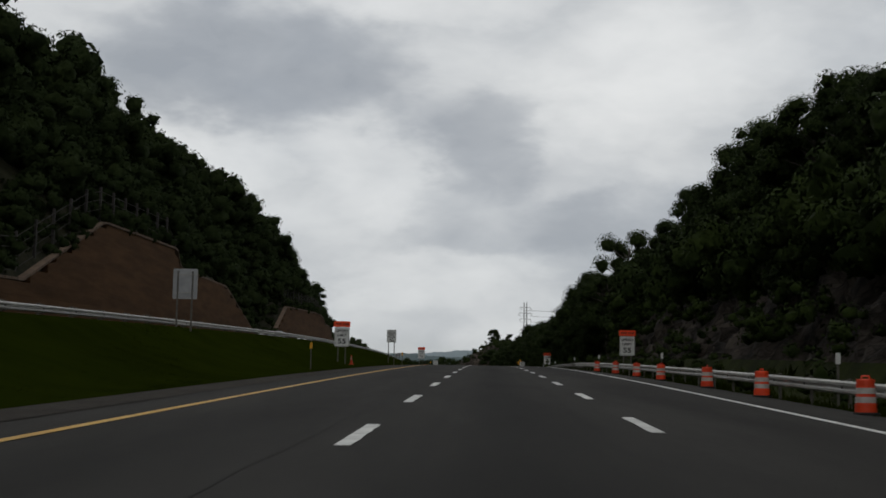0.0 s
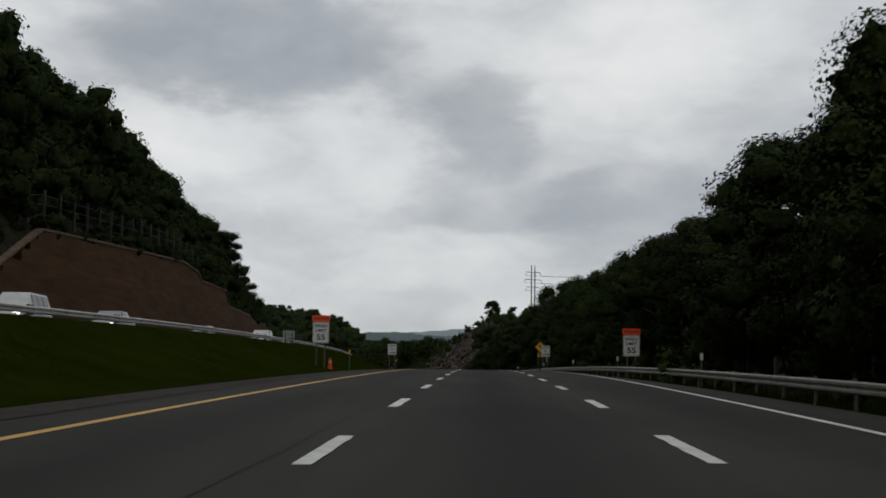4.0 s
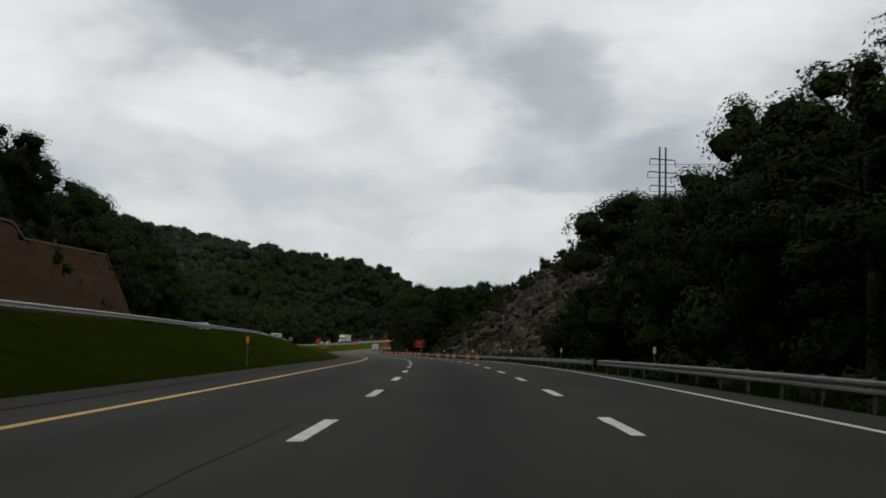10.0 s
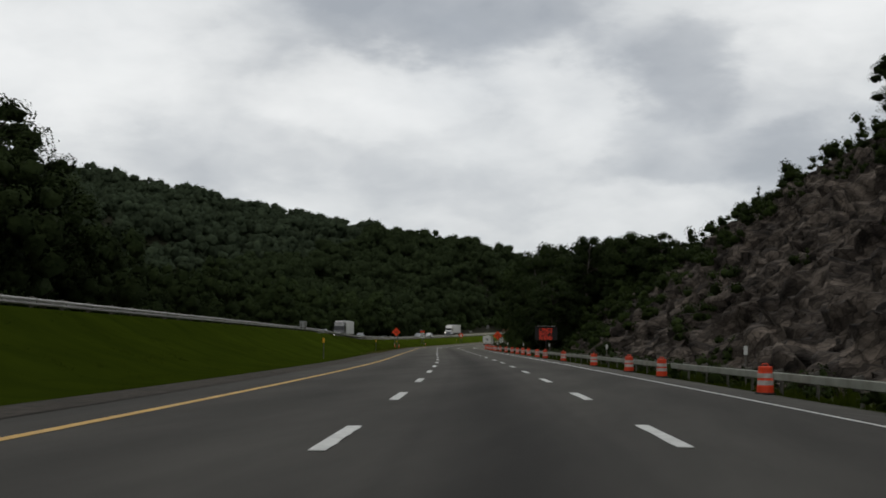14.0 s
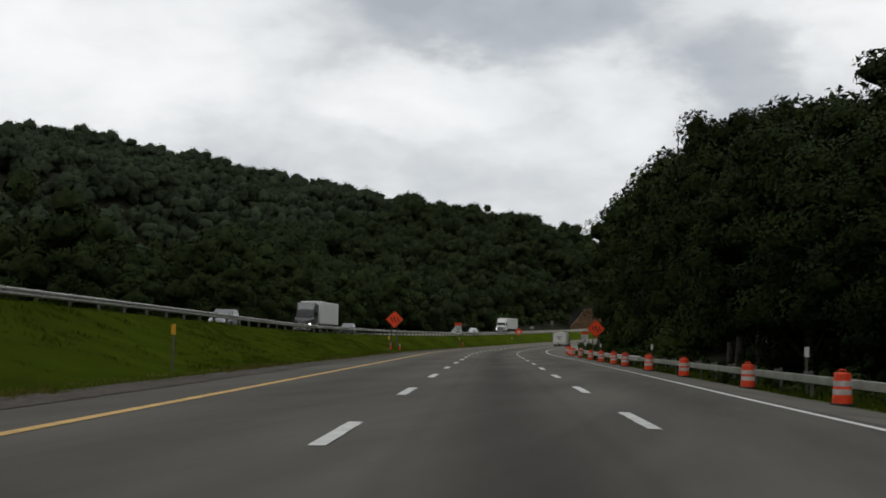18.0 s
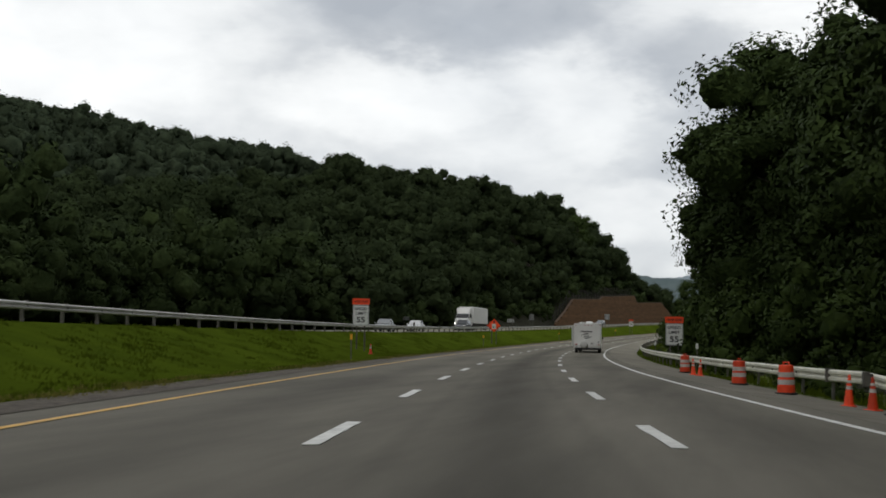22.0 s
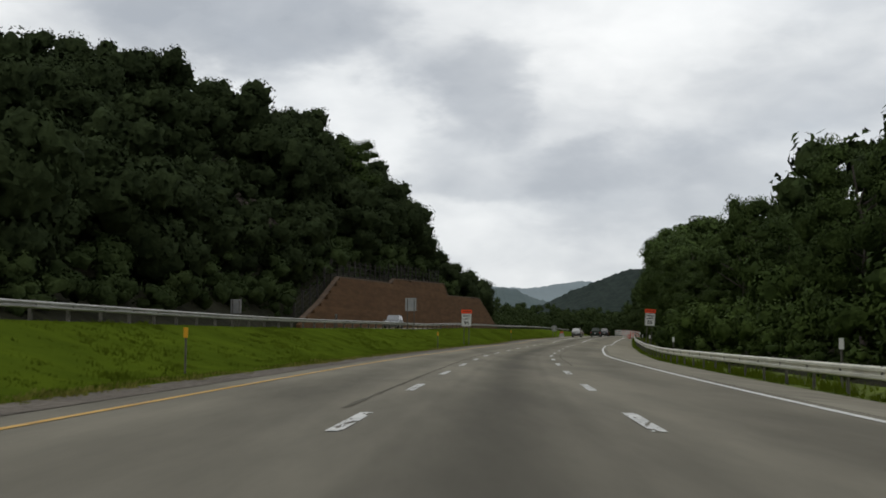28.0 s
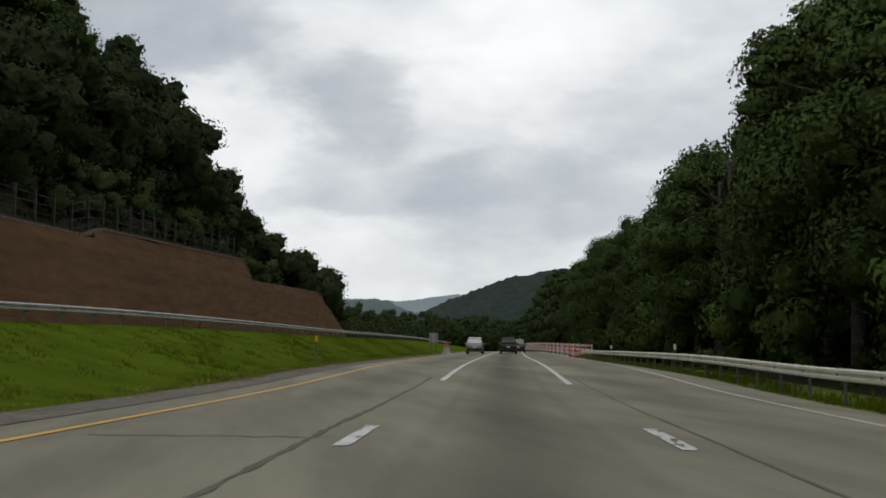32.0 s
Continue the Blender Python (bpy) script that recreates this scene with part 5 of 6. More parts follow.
def text_sign(s, u, z, w, h, lines, size, label):
    g = ground_at(s, u)
    t = thing("road_sign", label, "road sign", "", stand(s, u, g))
    c = z - g
    p = plate(t, "sign_plate", w, h, c, M["sign_white"], M["black"])
    for i, words in enumerate(lines):
        letters(p, words, size, c + (len(lines) - 1) * 0.5 * h / len(lines) * 0.92 - i * h / len(lines) * 0.92)
    posts(t, (-w * 0.3, w * 0.3), c + h * 0.4)


text_sign(139.5, -10.3, 2.95, 0.98, 1.32, ["NO", "TRUCKS", "BUSES", "TRAILERS", "LEFT", "LANE"], 0.19, "white lane restriction sign on two posts in the grass")
text_sign(289, -9.75, 2.47, 1.05, 1.32, ["STAY", "IN", "LANE"], 0.33, "white stay in lane sign on two posts")
text_sign(288, 8.75, 2.5, 1.05, 1.32, ["STAY", "IN", "LANE"], 0.33, "white stay in lane sign on two posts")


def warning_sign(s, u, z, side, face, label):
    g = ground_at(s, u)
    t = thing("warning_sign", label, "road sign", "", stand(s, u, g))
    c = z - g
    return t, c, plate(t, "sign_plate", side, side, c, face, M["black"], True)


def bend_arrow(x, z, k):
    """An upward arrow whose stem jogs to the left."""
    pts = [(0.13, -0.42), (0.25, -0.42), (0.25, -0.2), (0.02, 0.03), (0.02, 0.16), (0.12, 0.12), (-0.05, 0.42), (-0.22, 0.12), (-0.1, 0.16), (-0.1, -0.03), (0.13, -0.26)]
    return [(x + a * k, z + b * k) for a, b in pts]


for s, u, z in ((693, -10.2, 2.95), (692, 9.1, 2.5)):
    t, c, p = warning_sign(s, u, z, 1.22, M["sign_orange"], "orange diamond sign with three bent black arrows")
    for i in (-1, 0, 1):
        part("arrow", Shape().slab(bend_arrow(i * 0.3, c, 0.55 + 0.16 * (i == 0)), -0.02, -0.016), M["black"], p)
    posts(t, (-0.28, 0.28), c - 0.1)
t, c, p = warning_sign(855, -10.3, 2.45, 1.22, M["sign_orange"], "orange diamond speed reduction sign on a post")
part("speed_panel", Shape().slab(rounded(0.5, 0.62, 0.05, 0, c - 0.12), -0.02, -0.016), M["sign_white"], p)
o = letters(p, "55", 0.34, c - 0.2)
o.location.y = -0.0215
part("arrow", Shape().slab([(-0.06, c + 0.24), (0.06, c + 0.24), (0.06, c + 0.42), (0.15, c + 0.42), (0, c + 0.66), (-0.15, c + 0.42), (-0.06, c + 0.42)], -0.02, -0.016), M["black"], p)
posts(t, (-0.28, 0.28), c - 0.1)
t, c, p = warning_sign(297.5, 8.9, 3.2, 1.0, M["sign_yellow"], "yellow diamond warning sign with a small plate below")
part("symbol", Shape().slab([(-0.28, c + 0.16), (-0.1, c + 0.05), (0.02, c - 0.02), (0.1, c - 0.24), (0.16, c - 0.22), (0.14, c + 0.0), (0.24, c - 0.12), (0.28, c - 0.08), (0.16, c + 0.14), (-0.04, c + 0.2), (-0.14, c + 0.32), (-0.18, c + 0.2)], -0.02, -0.016), M["black"], p)
q = plate(t, "lower_plate", 0.72, 0.5, c - 1.0, M["sign_yellow"], label="small yellow plate with unreadable lettering")
for dz, w in ((0.1, 0.4), (-0.1, 0.46)):
    part("lettering_bar", Shape().slab(rounded(w, 0.1, 0.02, 0, c - 1.0 + dz), -0.02, -0.016), M["black"], q)
posts(t, (-0.25, 0.25), c - 0.1)

# small green marker
t = thing("mile_marker", "narrow green marker plate on a single post", "road sign", "", stand(293, 9.3, ground_at(293, 9.3)))
q = plate(t, "marker_plate", 0.28, 0.9, 2.1, M["sign_green"])
for dz in (0.25, 0.0, -0.25):
    part("lettering_bar", Shape().slab(rounded(0.14, 0.16, 0.02, 0, 2.1 + dz), -0.02, -0.014), M["sign_white"], q)
posts(t, (0.0,), 2.1)


def sign_from_behind(s, u, z, w, h):
    g = ground_at(s, u)
    t = thing("sign_back_view", "bare metal back of a sign facing oncoming traffic", "road sign", "signs seen from behind", stand(s, u, g, 180))
    c = z - g
    part("sign_plate", Shape().slab(rounded(w, h, 0.06, 0, c), -0.012, 0.0), M["sign_white"], t)
    part("back_sheet", Shape().slab(rounded(w - 0.01, h - 0.01, 0.06, 0, c), 0.001, 0.008), M["sign_back"], t)
    for dz in (-h * 0.3, h * 0.3):
        part("stiffener", Shape().box(0, 0.022, c + dz, w * 0.94, 0.026, 0.05), M["steel"], t)
    posts(t, (-w * 0.3, w * 0.3), c + h * 0.42)


for s, u, z, w, h in ((66, -15.4, 4.1, 1.22, 1.5), (837, -17.0, 2.35, 0.2, 0.6), (914, -35.0, 3.4, 1.2, 0.6), (907, -15.7, 3.25, 1.1, 0.6), (1021, -34.5, 4.0, 1.2, 1.5), (988, -16.6, 2.45, 0.2, 0.55), (1022.9, -15.8, 4.25, 1.22, 1.4), (1168, -9.0, 1.8, 1.0, 1.2), (232, -15.4, 2.6, 0.9, 0.6), (575, -15.6, 2.75, 0.7, 0.7)):
    sign_from_behind(s, u, z, w, h)


def delineator(s, u, colour, label, tall=1.25):
    t = thing("delineator", label, "marker post", "delineators", stand(s, u, ground_at(s, u)))
    part("post", Shape().box(0, 0, tall / 2 - 0.2, 0.055, 0.03, tall + 0.4, 0.008), M["post"], t)
    part("reflector", Shape().slab(rounded(0.13, 0.3, 0.02, 0, tall), -0.03, -0.016), colour, t)


for s in (68, 142, 218, 292, 374.6, 448.5, 525, 602, 679.5, 759.7, 838, 919, 996, 1072):
    delineator(s, -9.3, M["sign_yellow"], "thin post with a yellow reflector in the grass")
for s in (36, 72, 112, 143, 183, 217, 254, 292, 331, 371, 407, 442.7, 482, 522, 565, 603, 641, 680, 720, 760, 800, 840, 880, 917, 962, 1000, 1037, 1077, 1120):
    delineator(s, 8.9, M["sign_white"], "thin post with a white reflector behind the guardrail", 1.35)


# ---- traffic drums and cones ----
def drum_template():
    t = thing("traffic_drum", "orange plastic traffic drum with white reflective bands", "traffic drum", "traffic drums", pose(0, -400, -40))
    part("base_ring", Shape().lathe([(0.2, 0), (0.37, 0), (0.385, 0.025), (0.37, 0.07), (0.3, 0.075), (0.2, 0.075)], 18), M["rubber"], t, "black rubber base ring")
    part("body", Shape().lathe([(0.30, 0.06), (0.295, 0.3), (0.28, 0.31), (0.277, 0.53), (0.268, 0.54), (0.265, 0.76), (0.255, 0.77), (0.25, 0.95), (0.235, 0.99), (0.12, 1.0)], 18), M["drum"], t, smooth_faces=False)
    for r, z0 in ((0.281, 0.335), (0.2685, 0.585)):
        part("reflective_band", Shape().lathe([(r - 0.004, z0), (r, z0), (r, z0 + 0.165), (r - 0.004, z0 + 0.165)], 18), M["band"], t)
    part("handle", Shape().rod((-0.1, 0, 1.0), (-0.1, 0, 1.08), 0.018).rod((0.1, 0, 1.0), (0.1, 0, 1.08), 0.018).rod((-0.1, 0, 1.08), (0.1, 0, 1.08), 0.018), M["drum"], t)
    return t


def cone_template():
    t = thing("traffic_cone", "tall orange traffic cone with a white collar", "traffic cone", "traffic cones", pose(3, -400, -40))
    part("base", Shape().box(0, 0, 0.025, 0.38, 0.38, 0.05, 0.012), M["drum"], t)
    part("body", Shape().lathe([(0.15, 0.05), (0.14, 0.09), (0.035, 0.9), (0.02, 0.92)], 14), M["drum"], t)
    for z0, z1 in ((0.5, 0.6), (0.68, 0.76)):
        part("collar", Shape().lathe([(0.1415 - 0.1296 * (z - 0.09) + (0.004 if e else 0.0), z) for z, e in ((z0, 0), (z0, 1), (z1, 1), (z1, 0))], 14), M["band"], t)
    return t


drum, cone = drum_template(), cone_template()
rng = random.Random(8)
spots = [(17, 7.4), (28, 7.4), (38.5, 7.4), (48, 7.4), (62.3, 7.6), (72.3, 7.6), (84, 7.6), (98, 7.6), (461, 7.3), (472, 7.3), (490, 7.3), (500, 7.3), (516, 7.4), (535, 7.4), (550, 7.3), (559, 7.3), (572, 7.4), (581, 7.4), (594, 7.6), (605, 7.6), (618, 7.5), (626.8, 7.1), (637, 7.0), (646, 7.2), (655.5, 7.2), (667, 7.3), (680, 7.2), (690.8, 6.9), (699.9, 6.9), (712.6, 6.9), (722.7, 6.9), (730.2, 6.9), (746.5, 7.0), (1146, 7.2), (1152, 6.9)]
for i, (s, u) in enumerate(spots):
    m = stand(s, u, ground_at(s, u) + 0.045, rng.uniform(0, 360)) @ Matrix.Diagonal((0.86, 0.86, 0.86, 1))
    if i == 0:
        drum.matrix_basis = m
    else:
        copy_thing(drum, m)
for i, (s, u) in enumerate([(706.9, 6.85), (704.0, 6.8), (716.9, 7.05), (715.4, 7.15), (743.2, 7.0), (742.2, 7.15), (773, -10.2), (692, -10.4), (693.6, -9.7), (212, -10.0), (94.5, -9.9), (209.8, -9.7)]):
    m = stand(s, u, ground_at(s, u) + 0.03, rng.uniform(0, 90)) @ pose(0, 0, 0, rng.uniform(-2, 2), rng.uniform(-2, 2), 0) @ Matrix.Diagonal((0.85, 0.85, 0.85, 1))
    if i == 0:
        cone.matrix_basis = m
    else:
        copy_thing(cone, m)

# ---- message board ----
DOTS = {"L": "10000 10000 10000 10000 10000 10000 11111", "A": "01110 10001 10001 11111 10001 10001 10001", "N": "10001 11001 10101 10101 10011 10001 10001", "E": "11111 10000 10000 11110 10000 10000 11111", "S": "01111 10000 10000 01110 00001 00001 11110",
        "H": "10001 10001 10001 11111 10001 10001 10001", "I": "01110 00100 00100 00100 00100 00100 01110", "F": "11111 10000 10000 11110 10000 10000 10000", "T": "11111 00100 00100 00100 00100 00100 00100", "D": "11110 10001 10001 10001 10001 10001 11110"}
g = ground_at(597, 11.2)
board = thing("message_board", "black portable message board with red lit lettering on a trailer", "message board", "", stand(597, 11.2, g) @ Matrix.Diagonal((0.87, 0.87, 0.93, 1)))
part("cabinet", Shape().box(0, 0, 3.0, 3.05, 0.22, 1.75, 0.03), M["black"], board)
for j, words in enumerate(("LANES", "SHIFT", "AHEAD")):
    sh = Shape()
    for i, ch in enumerate(words):
        for r, line in enumerate(DOTS[ch].split()):
            for c, bit in enumerate(line):
                if bit == "1":
                    sh.box(-0.93 + i * 0.365 + c * 0.063, -0.115, 3.63 - j * 0.52 - r * 0.062, 0.05, 0.012, 0.05)
    part("lit_lettering", sh, M["led"], board, "red lit dot-matrix lettering")
part("mast", Shape().box(0, 0.1, 1.4, 0.16, 0.16, 2.4, 0.02), M["black"], board)
part("solar_panel", Shape().box(-0.65, 0, 3.93, 1.1, 0.9, 0.05, 0.01).box(0.65, 0, 3.93, 1.1, 0.9, 0.05, 0.01), M["steel"], board)
part("trailer_frame", Shape().box(0, 0.1, 0.55, 1.5, 2.2, 0.14, 0.02).box(0, 1.7, 0.5, 0.1, 1.4, 0.1, 0.01), M["drum"], board)
for x in (-0.85, 0.85):
    part("wheel", Shape().add([(x + dx, 0.1 + 0.33 * math.cos(a * 0.3927), 0.34 + 0.33 * math.sin(a * 0.3927)) for dx in (-0.1, 0.1) for a in range(16)], [tuple(range(16))[::-1], tuple(range(16, 32))] + [(i, (i + 1) % 16, 16 + (i + 1) % 16, 16 + i) for i in range(16)]), M["rubber"], board)

# ---- transmission tower and lines ----
g = ground_at(542, 49)
tower = thing("transmission_tower", "dark twin-pole steel power line tower with three crossarms", "power tower", "", stand(542, 49, g, 18))
H = 37.2 - g
for x in (-0.62, 0.62):
    part("pole", Shape().rod((x, 0, -1), (x, 0, H), 0.24, 0.15, 10), M["pole_steel"], tower)
for dz, w in ((2.2, 2.4), (4.5, 2.8), (6.9, 2.4)):
    sh = Shape().box(0, 0, H - dz, 2 * w, 0.16, 0.18, 0.02)
    for sx in (-1, 1):
        sh.rod((sx * w, 0, H - dz), (sx * (w + 0.25), 0, H - dz - 0.35), 0.08, 0.06, 6)
    part("crossarm", sh, M["pole_steel"], tower)
    for sx in (-1, 1):
        part("insulator", Shape().lathe([(0.04, 0), (0.1, 0.08), (0.05, 0.16), (0.1, 0.24), (0.05, 0.32), (0.1, 0.42), (0.05, 0.5), (0.1, 0.6), (0.04, 0.8)], 8, (sx * (w + 0.25), 0, H - dz - 1.15)), M["post"], tower)
wire = thing("power_line", "thin dark power cables sagging from the tower", "power line")
a0 = Vector(place(542, 49, 37.2))
turn = radians(yaw_at(542) + 18)
for dz, w in ((2.2, 2.65), (4.5, 3.05), (6.9, 2.65)):
    for sx in (-1, 1):
        p0 = a0 + Vector((math.cos(turn) * sx * w, math.sin(turn) * sx * w, -dz - 1.1))
        p1 = p0 + Vector((150, -120, -2))
        pts = [p0.lerp(p1, f) - Vector((0, 0, 14 * f * (1 - f))) for f in np.linspace(0, 1, 9)]
        sh = Shape()
        for a, b in zip(pts, pts[1:]):
            sh.rod(a, b, 0.035, n=4)
        part("cable", sh, M["black"], wire)

# wooden pole by the wood's edge
g = ground_at(1085, 13)
t = thing("utility_pole", "weathered wooden pole among the trees", "pole", "", stand(1083, 12.7, g - 0.5))
part("pole", Shape().rod((0, 0, -0.5), (0.15, 0, 12.0), 0.19, 0.13, 10), M["bark"], t)
part("cap", Shape().lathe([(0.16, 11.9), (0.17, 12.05), (0.05, 12.15)], 10, (0.15, 0, 0)), M["pole_steel"], t)


# ---- work zone barricades at the lane shift ----
def barricade(s, u, turn):
    t = thing("barricade", "orange and white striped barricade at the lane shift", "barricade", "barricades", stand(s, u, ground_at(s, u) + 0.04, turn))
    for x in (-1.0, 1.0):
        part("upright", Shape().box(x, 0, 0.75, 0.07, 0.07, 1.5, 0.01), M["sign_white"], t)
        part("foot", Shape().box(x, 0, 0.03, 0.09, 1.1, 0.06, 0.01), M["steel"], t)
    for z in (0.5, 0.9, 1.32):
        b = part("board", Shape().box(0, -0.05, z, 2.3, 0.03, 0.2, 0.006), M["sign_white"], t)
        for k in range(4):
            x = -0.95 + k * 0.55
            part("stripe", Shape().slab([(x, z - 0.098), (x + 0.16, z - 0.098), (x + 0.3, z + 0.098), (x + 0.14, z + 0.098)], -0.069, -0.066), M["sign_orange"], b)


for i in range(16):
    f = i / 15
    barricade(1150 + 95 * f, 8.0 - 5.2 * f, 12 + 8 * f)
for i in range(6):
    s = 1150 + i * 3.2
    t = thing("jersey_barrier", "concrete road barrier with an orange panel on top", "barrier", "barriers", stand(s, -6.6 - 0.1 * i, ground_at(s, -6.6)))
    part("body", Shape().slab([(-0.3, 0), (0.3, 0), (0.3, 0.08), (0.14, 0.33), (0.08, 0.81), (-0.08, 0.81), (-0.14, 0.33), (-0.3, 0.08)], -1.5, 1.5), M["concrete"], t)
    part("panel", Shape().box(0, 0, 1.0, 0.06, 2.4, 0.35, 0.01), M["drum"], t, "orange plastic panel")


# ---- vehicles ----
def ring_y(y, w, z0, z1, r, n=3, top=None):
    """A rounded cross-section of a car body at y."""
    tw = top if top is not None else w
    pts = []
    for sx, z, wd, a0 in ((1, z1, tw, 0), (-1, z1, tw, 90), (-1, z0, w, 180), (1, z0, w, 270)):
        cz = z - r if z == z1 else z + r
        for i in range(n + 1):
            a = radians(a0 + 90 * i / n)
            pts.append((sx * (wd / 2 - r) + r * math.cos(a), y, cz + r * math.sin(a)))
    return pts


def wheel(parent, x, y, r, width):
    sgn = 1 if x > 0 else -1
    prof = [(r * 0.62, -width / 2), (r * 0.93, -width / 2), (r, -width / 2 + 0.03), (r, width / 2 - 0.03), (r * 0.93, width / 2), (r * 0.62, width / 2)]
    tyre = Shape()
    tyre.lathe([(a, b) for a, b in prof], 20)
    tyre.v = [(x + pz, y + px, r + py) for px, py, pz in tyre.v]
    w = part("wheel", tyre, M["rubber"], parent, "black rubber tyre", True)
    rim = Shape().lathe([(0.05, -0.02), (r * 0.3, 0.0), (r * 0.6, 0.03), (r * 0.62, 0.06)], 20)
    rim.v = [(x + sgn * (width / 2 - 0.05 + 0.0 * px) + sgn * pz * 0.5, y + px, r + py) for px, py, pz in rim.v]
    part("rim", rim, M["chrome"], w, "silver rim")
    return w


def car(name, label, category, m, length, width, height, paint, kind="suv", lamps=False):
    """The car's front is towards +y."""
    t = thing(name, label, category, "", m)
    L, W, H = length, width, height
    gc = 0.2 if kind == "sedan" else 0.26
    belt = H * (0.62 if kind == "sedan" else 0.6)
    lower = [ring_y(-L / 2, W * 0.86, gc + 0.12, belt * 0.86, 0.06), ring_y(-L / 2 + 0.12, W * 0.95, gc + 0.04, belt * 0.97, 0.08), ring_y(-L / 2 + 0.7, W, gc, belt, 0.1), ring_y(-0.3, W, gc, belt, 0.1), ring_y(L * 0.2, W, gc, belt * 0.99, 0.1), ring_y(L / 2 - 0.75, W * 0.98, gc, belt * 0.92, 0.12), ring_y(L / 2 - 0.15, W * 0.92, gc + 0.04, belt * 0.78, 0.12), ring_y(L / 2, W * 0.8, gc + 0.12, belt * 0.62, 0.08)]
    body = part("body", Shape().loft(lower), paint, t, smooth_faces=True)
    if kind == "pickup":
        c0, c1, c2, c3 = -L * 0.08, -L * 0.03, L * 0.1, L * 0.24
    elif kind == "sedan":
        c0, c1, c2, c3 = -L * 0.36, -L * 0.2, L * 0.06, L * 0.24
    else:
        c0, c1, c2, c3 = -L * 0.485, -L * 0.42, L * 0.08, L * 0.25
    z = belt - 0.04
    cabin = [ring_y(c0, W * 0.9, z, z + 0.08, 0.03, top=W * 0.86), ring_y(c1, W * 0.92, z, H, 0.08, top=W * 0.74), ring_y(c2, W * 0.92, z, H, 0.08, top=W * 0.74), ring_y(c3, W * 0.9, z, z + 0.08, 0.03, top=W * 0.84)]
    part("cabin", Shape().loft(cabin), paint, t, smooth_faces=False)
    gh0, gh1 = belt + 0.06, H - 0.1

    def pane(nm, pts, push):
        n = Vector(push)
        part(nm, Shape().add([Vector(p) + n * 0.012 for p in pts] + [Vector(p) - n * 0.02 for p in pts], [(0, 1, 2, 3), (7, 6, 5, 4), (0, 4, 5, 1), (1, 5, 6, 2), (2, 6, 7, 3), (3, 7, 4, 0)]), M["glass"], t, "dark tinted glass")

    def yr(f, back=True):
        return c0 + (c1 - c0) * f if back else c3 + (c2 - c3) * f

    f0, f1 = 0.16, 0.88
    wb, wt = W * 0.84, W * 0.72
    pane("rear_window", [(-wb / 2, yr(f0), gh0), (wb / 2, yr(f0), gh0), (wt / 2, yr(f1), gh1), (-wt / 2, yr(f1), gh1)], (0, -1, 0.3))
    pane("windscreen", [(wb / 2, yr(f0, False), gh0), (-wb / 2, yr(f0, False), gh0), (-wt / 2, yr(f1, False), gh1), (wt / 2, yr(f1, False), gh1)], (0, 1, 0.5))
    for sx in (-1, 1):
        ys = np.linspace(c1 + 0.12, c2 + 0.1, 3 if kind != "suv" else 4)
        for a, b in zip(ys, ys[1:]):
            xb, xt = sx * W * 0.462, sx * W * 0.385
            pane("side_window", [(xb, a + 0.04, gh0), (xb, b - 0.04, gh0), (xt, b - 0.04, gh1), (xt, a + 0.04, gh1)], (sx, 0, 0.3))
        part("mirror", Shape().box(sx * (W / 2 + 0.1), c3 - 0.35, belt + 0.06, 0.2, 0.12, 0.16, 0.03), paint, t)
        part("tail_lamp", Shape().box(sx * W * 0.4, -L / 2 + 0.06, belt * 0.78, W * 0.14, 0.12, 0.2, 0.03), M["red_lamp"], t, "red tail lamp")
        part("headlamp", Shape().box(sx * W * 0.36, L / 2 - 0.12, belt * 0.66, W * 0.2, 0.16, 0.14, 0.03), M["headlamp"] if lamps else M["chrome"], t)
        for y in (-L * 0.29, L * 0.31):
            wheel(t, sx * (W / 2 - 0.13), y, 0.36 if kind != "sedan" else 0.32, 0.23)
            part("wheel_arch", Shape().box(sx * (W / 2 - 0.1), y, 0.42, 0.215, 0.86, 0.62, 0.1), M["rubber"], t)
    part("bumper", Shape().box(0, -L / 2 + 0.02, gc + 0.2, W * 0.9, 0.16, 0.2, 0.04), M["black"] if kind == "suv" else paint, t)
    part("number_plate", Shape().box(0, -L / 2 - 0.012, belt * 0.66, 0.32, 0.02, 0.16, 0.005), M["sign_white"], t)
    part("grille", Shape().box(0, L / 2 - 0.03, belt * 0.5, W * 0.5, 0.08, 0.18, 0.02), M["black"], t)
    if kind == "pickup":
        bed = Shape().box(-W / 2 + 0.05, -L * 0.28, belt + 0.06, 0.08, L * 0.4, 0.16, 0.02).box(W / 2 - 0.05, -L * 0.28, belt + 0.06, 0.08, L * 0.4, 0.16, 0.02).box(0, -L / 2 + 0.08, belt - 0.02, W * 0.92, 0.1, 0.3, 0.02)
        part("bed_side", bed, paint, t)
    if kind == "suv":
        for sx in (-1, 1):
            part("roof_rail", Shape().rod((sx * W * 0.33, c1 + 0.2, H + 0.05), (sx * W * 0.33, c2 - 0.1, H + 0.05), 0.025), M["black"], t)
    return t


ROAD_LIFT = 0.04
car("suv", "silver suv driving away, seen from behind", "car", stand(1153, -3.5, ROAD_LIFT), 4.75, 1.88, 1.76, M["silver"])
car("pickup_truck", "dark pickup truck in the middle lane", "pickup", stand(1158, 0.1, ROAD_LIFT), 5.4, 1.95, 1.85, M["green_paint"], "pickup")
car("suv", "dark grey suv far ahead on the highway", "car", stand(1182, 1.2, ROAD_LIFT), 4.7, 1.86, 1.75, M["grey_paint"])
car("car", "tan sedan far ahead at the lane shift", "car", stand(1215, -6.0, ROAD_LIFT), 4.6, 1.8, 1.45, M["tan_paint"], "sedan")


